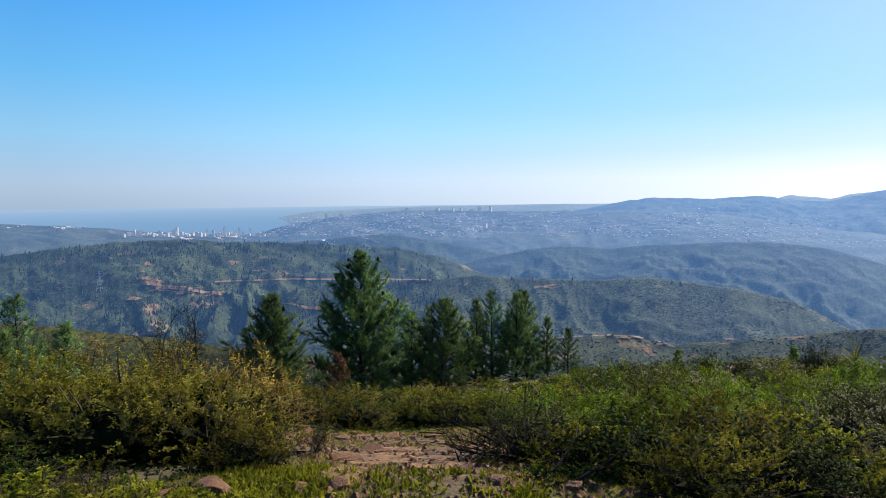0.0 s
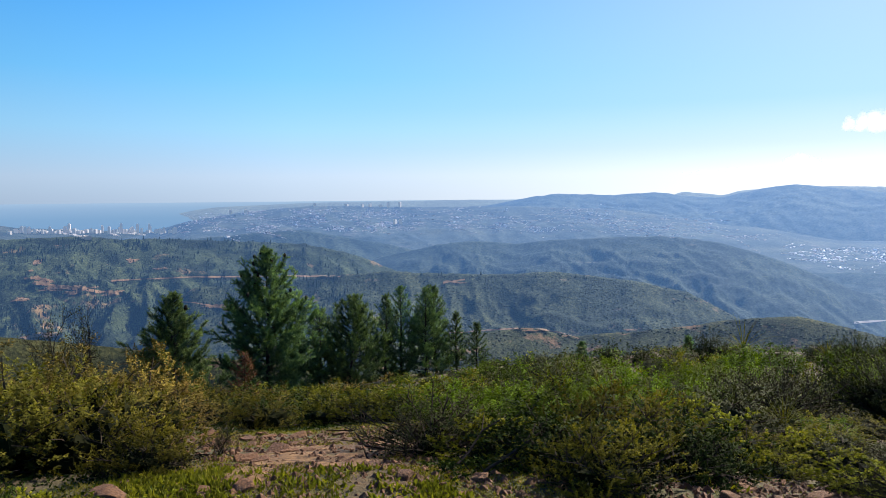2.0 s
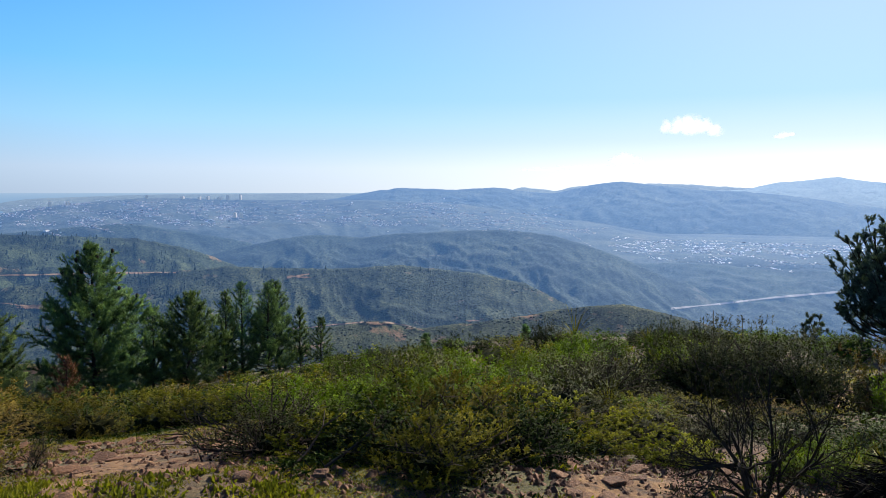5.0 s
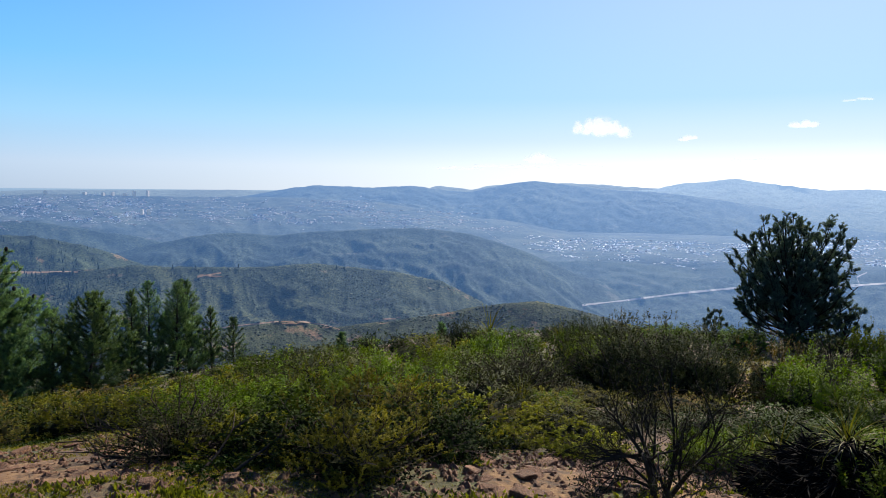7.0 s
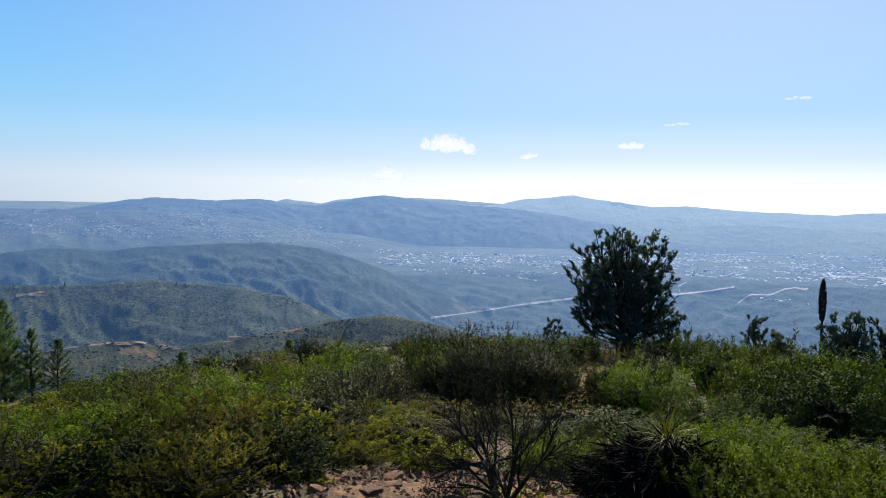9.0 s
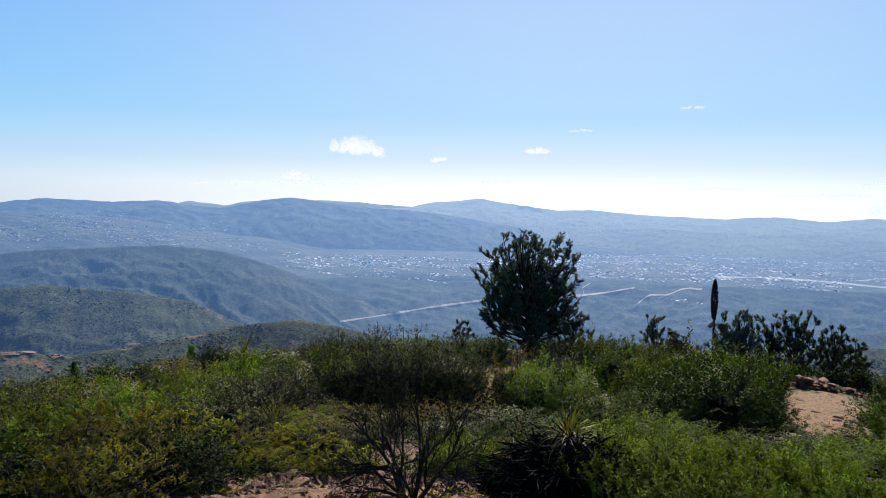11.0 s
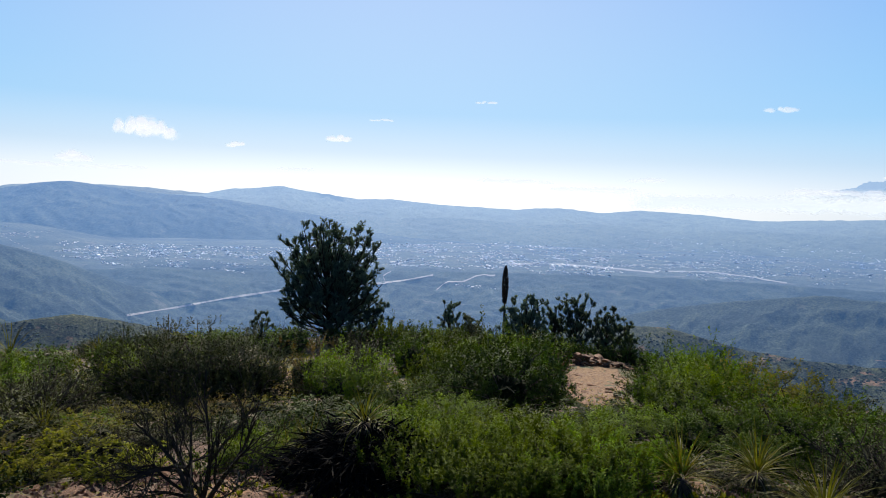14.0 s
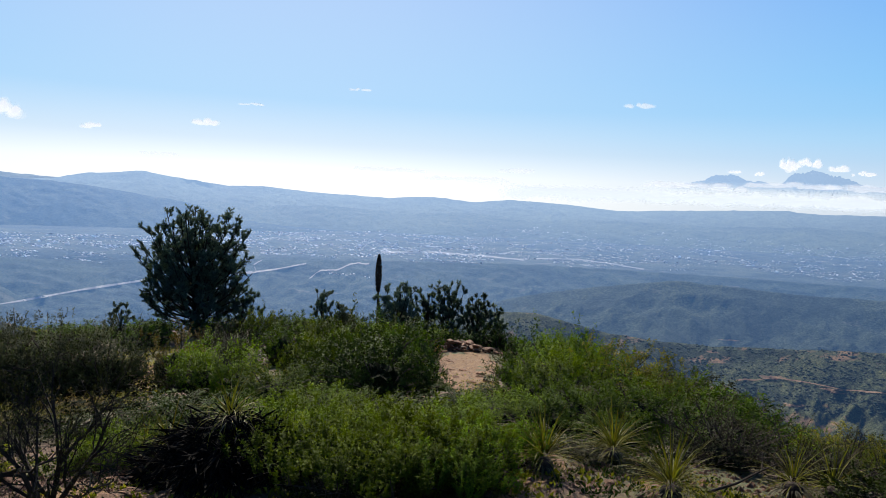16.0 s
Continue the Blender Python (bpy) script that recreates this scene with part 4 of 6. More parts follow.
def vapour(name, label, az, el, w, h, seed, material, lumps=9, r=4600):
    """The near face of a cloud, bulging towards the eye, thinning to its edges."""
    rng = np.random.default_rng(seed)
    X, Z = np.meshgrid(np.linspace(-0.62, 0.62, 60), np.linspace(-0.45, 0.85, 34))
    rim = np.full(X.shape, -0.5)
    for i in range(lumps):
        cx = float(np.clip(rng.normal(0, 0.22), -0.42, 0.42))
        cs = rng.uniform(0.12, 0.26)
        cz = rng.uniform(0.02, 0.42) * (1 - 1.6 * abs(cx))
        up = np.where(Z > cz, 0.46, 0.20)
        d = np.sqrt(((X - cx) / cs) ** 2 + ((Z - cz) / up) ** 2)
        rim = np.maximum(rim, 1.1 - 1.15 * d)
    rim = np.minimum(rim, 4.0 * (0.58 - np.abs(X)))
    v = np.stack([X * w, -np.clip(rim, 0, 1) * 0.5 * h, Z * h], -1).reshape(-1, 3)
    me = raw_mesh(name, v, grid_faces(*X.shape), material, True)
    me.attributes.new("rim", "FLOAT", "POINT").data.foreach_set("value", rim.reshape(-1))
    c = polar(np.array([az]), np.array([r]), np.array([EYE + r * math.tan(radians(el))]))[0]
    ob = tagged(new(name, me), label, "cloud", kind="structure")
    ob.matrix_basis = Matrix.Translation(c) @ pose(0, 0, 0, 0, 0, -az)


SMALL = "small white cloud low in the sky"
for i, (az, el, w, h) in enumerate([(-3.2, 4.2, 380, 165), (3.2, 3.75, 150, 50), (10.4, 4.55, 190, 62), (-8.3, 2.2, 400, 85), (53.4, 2.9, 150, 120), (54.9, 3.3, 170, 80), (56.6, 3.0, 180, 56), (58.0, 2.75, 120, 40),
                                   (49.9, 2.75, 80, 32), (51.6, 2.6, 90, 36)]):
    vapour("cloud", SMALL, az, el, w, h, 30 + i, CLOUD)
for i, (az, el, w, h) in enumerate([(42.9, 7.3, 200, 55), (-10.6, 1.75, 420, 34), (-4.6, 1.75, 420, 36), (-14.5, 1.6, 380, 30), (7.5, 2.2, 300, 30), (24.0, 1.9, 500, 40), (34.0, 2.2, 300, 45), (30.0, 1.4, 700, 50), (44.5, 1.55, 420, 60),
                                   (48.0, 1.5, 500, 70), (53.0, 1.8, 600, 60), (58.0, 1.7, 500, 60), (22, 7.8, 160, 30), (14.0, 6.2, 180, 26)]):
    vapour("cloud", "thin wisp of white cloud low in the sky", az, el, w, h, 60 + i, WISP)


def build_cloud_bank(name, label, az0, az1, el, h, seed):
    """A low glowing sheet of cloud and painted haze with a billowing upper edge."""
    A, V = np.meshgrid(np.arange(az0, az1, 0.2), np.linspace(-1, 1, 26))
    top = 0.35 + 0.9 * fbm(A * 0.45, A * 0, seed, 5)
    rim = 1.1 - 1.6 * np.abs(V) / np.where(V > 0, top, 1.0)
    rim = np.minimum(rim, 0.25 * np.minimum(A - az0, az1 - A) - 0.5)
    Rr = 4680 - 18 * np.clip(rim, 0, 1)
    me = raw_mesh(name, polar(A, Rr, EYE + Rr * math.tan(radians(el)) + V * h).reshape(-1, 3), grid_faces(*A.shape), BANK, True)
    me.attributes.new("rim", "FLOAT", "POINT").data.foreach_set("value", rim.reshape(-1))
    tagged(new(name, me), label, "cloud", kind="structure")


build_cloud_bank("cloud_bank", "long low pale bank of cloud and haze behind the range", 30, 76, 0.9, 95, 80)

# ================= plants =================


def spread_tubes(paths, radii, sides=3):
    v, f = [], []
    for pts, rad in zip(paths, radii):
        pts = np.asarray(pts, float)
        n = len(pts)
        d = np.gradient(pts, axis=0)
        d /= np.linalg.norm(d, axis=1, keepdims=True) + 1e-9
        ref = np.where(np.abs(d[:, 2:3]) > 0.9, [[1.0, 0, 0]], [[0, 0, 1.0]])
        a = np.cross(d, ref)
        a /= np.linalg.norm(a, axis=1, keepdims=True) + 1e-9
        b = np.cross(d, a)
        w = np.linspace(rad[0], rad[1], n)[:, None]
        o = len(v)
        ring = [pts + w * (math.cos(k * 6.2832 / sides) * a + math.sin(k * 6.2832 / sides) * b) for k in range(sides)]
        v.extend(np.stack(ring, 1).reshape(-1, 3).tolist())
        for i in range(n - 1):
            for k in range(sides):
                f.append((o + i * sides + k, o + i * sides + (k + 1) % sides, o + (i + 1) * sides + (k + 1) % sides, o + (i + 1) * sides + k))
    return v, f


def unit(a):
    return a / (np.linalg.norm(a, axis=-1, keepdims=True) + 1e-9)


def leaf_verts(pos, way, length, width, rng, fold=0.25, face=None):
    """Folded diamond leaves; two faces each. face: the ways that their upper sides look."""
    n = len(pos)
    way = unit(way)
    side = unit(np.cross(way, rng.normal(size=(n, 3))))
    up = np.cross(side, way)
    if face is not None:
        turn = np.where((up * face).sum(1, keepdims=True) < 0, -1.0, 1.0)
        side, up = side * turn, up * turn
    L, W = np.reshape(length, (-1, 1)), np.reshape(width, (-1, 1))
    mid = pos + way * L * 0.5 + up * W * fold
    v = np.stack([pos, mid + side * W * 0.5, pos + way * L, mid - side * W * 0.5], 1).reshape(-1, 3)
    o = np.arange(n) * 4
    f = np.concatenate([np.stack([o, o + 1, o + 2], -1), np.stack([o, o + 2, o + 3], -1)])
    return (v, f) if face is None else (v, f, up)


def set_tone(me, tone, per):
    me.attributes.new("tone", "FLOAT", "POINT").data.foreach_set("value", np.repeat(np.clip(tone, 0, 1), per))


def soft_normals(me, normals, per):
    """Shade foliage by the roundness of its clumps as well as by each leaf."""
    me.polygons.foreach_set("use_smooth", [True] * len(me.polygons))
    me.normals_split_custom_set_from_vertices(np.repeat(unit(normals), per, 0).tolist())


def bezier(a, b, c, t):
    t = np.asarray(t)[:, None]
    return (1 - t) ** 2 * a + 2 * t * (1 - t) * b + t * t * c


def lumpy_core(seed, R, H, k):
    """Dense inside of a bush or mound, coloured dark in place of shade."""
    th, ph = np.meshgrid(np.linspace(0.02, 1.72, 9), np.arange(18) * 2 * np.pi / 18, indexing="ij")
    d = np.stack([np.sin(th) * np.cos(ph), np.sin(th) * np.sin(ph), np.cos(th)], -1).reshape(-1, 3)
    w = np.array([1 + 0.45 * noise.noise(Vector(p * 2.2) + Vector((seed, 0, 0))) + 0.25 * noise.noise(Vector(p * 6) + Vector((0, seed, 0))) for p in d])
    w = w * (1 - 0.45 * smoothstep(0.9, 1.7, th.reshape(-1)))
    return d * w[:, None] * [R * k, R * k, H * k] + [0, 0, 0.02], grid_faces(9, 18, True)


def make_shrub(name, label, seed, R, H, mains, twigs, shoots, per, L, W, leaf, bark, upright=0.5, shoot_len=0.16, wild=0.6, stem=0.010, low=80.0, hollow=0.35, core=420, fine=True, solid=0.58, single=False, align=0.55, group="scrub bushes"):
    rng = np.random.default_rng(seed)
    paths, radii, lp, lw, lt = [], [], [], [], []
    for i in range(mains + mains // 2):
        ph = 2.399 * i + rng.uniform(-0.4, 0.4)
        if i < mains:
            th, k = radians(low) * math.sqrt((i + 0.5) / mains) * rng.uniform(0.85, 1.1), rng.uniform(0.72, 1.12)
        else:
            th, k = radians(rng.uniform(72, 92)), rng.uniform(0.55, 1.0)
        tip = np.array([R * math.sin(th) * math.cos(ph), R * math.sin(th) * math.sin(ph), H * (0.12 + 0.88 * math.cos(th) ** 0.7 if th < 1.55 else 0.1)]) * k
        a = np.array([rng.normal(0, 0.05) * R, rng.normal(0, 0.05) * R, -0.03])
        b = tip * [0.35, 0.35, 0.65] + rng.normal(0, 0.06, 3) * R
        tt = np.linspace(0, 1, 5)
        paths.append(bezier(a, b, tip, tt))
        radii.append((stem, stem * 0.4))
        for j in range(twigs):
            t = rng.uniform(hollow, 1.0)
            s = bezier(a, b, tip, [t])[0]
            out = unit(s * [1, 1, 0.6] + 1e-6)
            d = unit(out * 0.6 + np.array([0, 0, upright]) + rng.normal(0, wild, 3))
            ln = R * rng.uniform(0.16, 0.34)
            e = s + d * ln
            e[2] = max(e[2], 0.02)
            if fine:
                paths.append(np.stack([s, e]))
                radii.append((stem * 0.45, stem * 0.2))
            twig_tone = rng.uniform(0.0, 0.35)
            for q in range(shoots):
                u = rng.uniform(0.25, 1.0)
                s2 = s + (e - s) * u
                d2 = unit(d * 0.7 + np.array([0, 0, upright]) + rng.normal(0, wild, 3))
                e2 = s2 + d2 * shoot_len * rng.uniform(0.6, 1.3)
                e2[2] = max(e2[2], 0.02)
                if per < 6:
                    paths.append(np.stack([s2, e2]))
                    radii.append((stem * 0.22, stem * 0.1))
                if per:
                    w = rng.uniform(0.3, 1.08, per)[:, None]
                    lp.append(s2 + (e2 - s2) * w)
                    lw.append(d2 * align + rng.normal(0, 0.6, (per, 3)) + [0, 0, 0.2])
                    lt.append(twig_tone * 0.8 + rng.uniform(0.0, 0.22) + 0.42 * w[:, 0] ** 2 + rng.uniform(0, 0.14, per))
    ob = tagged(new(name), label, "bush", group)
    # dark leaves and a solid core added as the bush's inner shade
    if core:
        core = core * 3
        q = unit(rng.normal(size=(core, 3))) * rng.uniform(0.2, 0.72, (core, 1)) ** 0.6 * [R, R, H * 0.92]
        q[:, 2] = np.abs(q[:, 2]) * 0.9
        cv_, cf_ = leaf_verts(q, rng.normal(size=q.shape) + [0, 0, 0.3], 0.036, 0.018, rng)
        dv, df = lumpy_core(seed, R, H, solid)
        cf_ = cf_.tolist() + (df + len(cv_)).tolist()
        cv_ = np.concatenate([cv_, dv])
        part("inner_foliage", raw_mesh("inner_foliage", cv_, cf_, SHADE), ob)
    v, f = spread_tubes(paths, radii)
    part("woody_frame", raw_mesh("woody_frame", v, f, bark), ob)
    if lp:
        lp, lw = np.concatenate(lp), np.concatenate(lw)
        n = len(lp)
        out = unit(lp * [1 / R, 1 / R, 1 / H]) + [0, 0, 0.05]
        v, f, up = leaf_verts(lp, lw, L * rng.uniform(0.6, 1.3, n), W * rng.uniform(0.7, 1.2, n), rng, face=out)
        if single:
            f = f[:n]
            f[:, 2] = f[:, 0] + 2
            v = v.reshape(n, 4, 3)
            v[:, 0] = (v[:, 0] + v[:, 3]) / 2
            v = v.reshape(-1, 3)
        me = raw_mesh("foliage", v, f, leaf)
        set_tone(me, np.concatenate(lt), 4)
        soft_normals(me, 0.65 * unit(out) + 0.5 * up, 4)
        part("foliage", me, ob)
    return ob


SHRUBS = {}


def shrub_kind(key, name, label, **kw):
    near = make_shrub(name, label, **{**kw, "solid": kw.get("solid", 0.58) * 0.70, "core": int(kw.get("core", 420) * 1.7)})
    far, dot = dict(kw), dict(kw)
    far.update(twigs=max(3, int(kw["twigs"] * 0.75)), per=int(kw["per"] * 0.75), L=kw["L"] * 1.25, W=kw["W"] * 1.7, seed=kw["seed"] + 100, fine=kw["per"] < 9, core=max(60, int(kw.get("core", 420) * 0.6)), single=True)
    dot.update(twigs=max(3, int(kw["twigs"] * 0.6)), shoots=2, per=int(kw["per"] * 0.6), L=kw["L"] * 1.5, W=kw["W"] * 2.2, seed=kw["seed"] + 150, fine=False, core=30, single=True)
    SHRUBS[key] = [near, make_shrub(name, label, **far), make_shrub(name, label, **dot)]
    SHRUBS[key + "_used"] = [False, False, False]


# unit shrubs about one metre across
shrub_kind("olive", "olive_bush", "olive-brown fine-leaved scrub bush on stony ground", seed=201, R=0.55, H=0.75, mains=17, twigs=8, shoots=3, per=26, L=0.022, W=0.0095, leaf=OLIVE, bark=BARK, upright=0.95, shoot_len=0.13, wild=0.5, align=0.8, low=97.0)
shrub_kind("brown", "brown_bush", "brownish olive bush with dense dry tips", seed=202, R=0.5, H=0.9, mains=16, twigs=8, shoots=3, per=26, L=0.021, W=0.009, leaf=BROWN, bark=TWIG, upright=1.0, shoot_len=0.14, wild=0.5, align=0.8, low=97.0)
shrub_kind("green", "feathery_green_bush", "fresh green feathery bush with upright shoots", seed=203, R=0.6, H=0.62, mains=22, twigs=7, shoots=2, per=30, L=0.038, W=0.0115, leaf=GREEN, bark=TWIG, upright=1.7, shoot_len=0.32, wild=0.24, align=1.1, low=94.0)
shrub_kind("dark", "dark_green_bush", "dense dark green rounded bush", seed=204, R=0.6, H=0.62, mains=20, twigs=8, shoots=3, per=16, L=0.028, W=0.015, leaf=DARKG, bark=BARK, upright=0.4, shoot_len=0.10, core=520, solid=0.46, low=94.0)
shrub_kind("lush", "leafy_green_bush", "leafy deep green bush with upright tips", seed=209, R=0.6, H=0.64, mains=24, twigs=8, shoots=3, per=22, L=0.032, W=0.012, leaf=LUSH, bark=BARK, upright=1.0, shoot_len=0.17, wild=0.38, align=0.9, low=97.0)
shrub_kind("lime", "yellow_green_bush", "low bush with round yellow-green leaf clusters", seed=205, R=0.55, H=0.5, mains=16, twigs=7, shoots=3, per=17, L=0.028, W=0.019, leaf=LIME, bark=TWIG, upright=0.5, shoot_len=0.09)
shrub_kind("grey", "grey_twiggy_bush", "dry grey twiggy bush with sparse small leaves", seed=206, R=0.55, H=0.6, mains=20, twigs=8, shoots=4, per=7, L=0.022, W=0.009, leaf=GREYL, bark=TWIG, upright=0.8, shoot_len=0.16, wild=0.45, core=120, solid=0.42)
shrub_kind("mixed", "matted_bush", "matted green and brown low scrub bush", seed=207, R=0.62, H=0.48, mains=18, twigs=7, shoots=3, per=15, L=0.027, W=0.013, leaf=GREYL, bark=TWIG, upright=0.6, shoot_len=0.11)
shrub_kind("dome", "broom_dome_bush", "large dense dark rounded broom bush with fine twigs", seed=208, R=0.6, H=0.6, mains=38, twigs=10, shoots=3, per=30, L=0.017, W=0.0055, leaf=BROOM, bark=BARK, upright=0.8, shoot_len=0.10, wild=0.45, align=0.9, core=1500, solid=0.44)
TALL = {"dome": 0.68, "lush": 0.82, "olive": 0.76, "brown": 0.88, "green": 1.15, "dark": 0.70, "lime": 0.60, "grey": 0.76, "mixed": 0.60}
# bush tops capped to fit the camera's view of skyline, paths and clearings: azimuth from, to, nearer than, steepest top
SKYLINE_AZ = [-76, -66, -61, -57, -53, -44.5, -35.6, -31, -27, -19, -15, -12, -3.4, 1, 8.5, 16.5, 23, 30, 35, 38.5, 42.7, 47, 51, 55, 60, 70]
SKYLINE_EL = [-9.6, -10.6, -11.2, -10.7, -13.5, -14.2, -13.9, -13.0, -12.0, -11.5, -10.9, -10.7, -10.1, -9.7, -9.5, -9.1, -8.8, -9.5, -10.3, -9.4, -10.4, -11.6, -13.1, -14.3, -14.4, -15]
SIGHT = [(16.0, 36.0, 9.5, -14.7), (-7.5, 6.5, 10.2, -15.2), (27.2, 34.6, 16, -14.8), (4.4, 9.2, 14.5, -15.4), (12.2, 15.9, 16, -15.0), (16.2, 19.0, 17.3, -14.6), (33, 48, 6.2, -19.5), (48, 56, 6.2, -20.5), (-54, -36, 7.6, -18.0), (-13, 10, 6.4, -16.0)]


def put(key, az, r, size, height=1.0, rng=random, capped=True):
    far = 2 if r > 19 and key != "dome" else 1 if r > 6.1 else 0
    height *= 0.95 if r > 9.5 else 0.74
    for a0, a1, r1, top in SIGHT + [(-180, 180, 99, float(np.interp(az, SKYLINE_AZ, SKYLINE_EL)))]:
        if capped and a0 < az < a1 and r < r1:
            room = EYE + r * math.tan(radians(top)) - ground_z(r * math.sin(radians(az)), r * math.cos(radians(az)))
            height = min(height, max(0.25, room / (TALL[key] * size)))
    if height < 0.55:
        size, height = size * math.sqrt(height / 0.55), math.sqrt(height * 0.55)
    x, y = r * math.sin(radians(az)), r * math.cos(radians(az))
    m = Matrix.Translation((x, y, ground_z(x, y) - 0.02)) @ pose(0, 0, 0, rng.uniform(-6, 6), rng.uniform(-6, 6), rng.uniform(0, 360)) @ Matrix.Diagonal((size, size, size * height, 1))
    if SHRUBS[key + "_used"][far]:
        copy_thing(SHRUBS[key][far], m).matrix_basis = m
    else:
        SHRUBS[key][far].matrix_basis = m
        SHRUBS[key + "_used"][far] = True


# bare ground: azimuth from, to, distance from, to
OPEN = [(-54, -35.5, 3.2, 7.6), (-12.5, -1.5, 3.2, 4.95), (-1, 6.5, 3.2, 4.7), (3.4, 8.6, 12.6, 26), (12.6, 15.6, 16, 21), (16.6, 18.6, 17.5, 20), (28.9, 33.2, 16.3, 28.2), (35.4, 38.8, 3.8, 5.4), (44.8, 48.0, 3.8, 5.2), (40.6, 43.8, 4.6, 6.0), (49, 51.5, 3.2, 5.0), (-72, -57.5, 3.2, 5.2)]
TAKEN = []


def free(az, r, size, gap=0.55):
    x, y = r * math.sin(radians(az)), r * math.cos(radians(az))
    for a0, a1, r0, r1 in OPEN:
        pad = math.degrees(size * 0.45 / r)
        if a0 - pad < az < a1 + pad and r0 - size * 0.4 < r < r1 + size * 0.4:
            return False
    return all((x - a) ** 2 + (y - b) ** 2 > (gap * (size + c) * 0.55) ** 2 for a, b, c in TAKEN)


def claim(az, r, size):
    TAKEN.append((r * math.sin(radians(az)), r * math.cos(radians(az)), size))


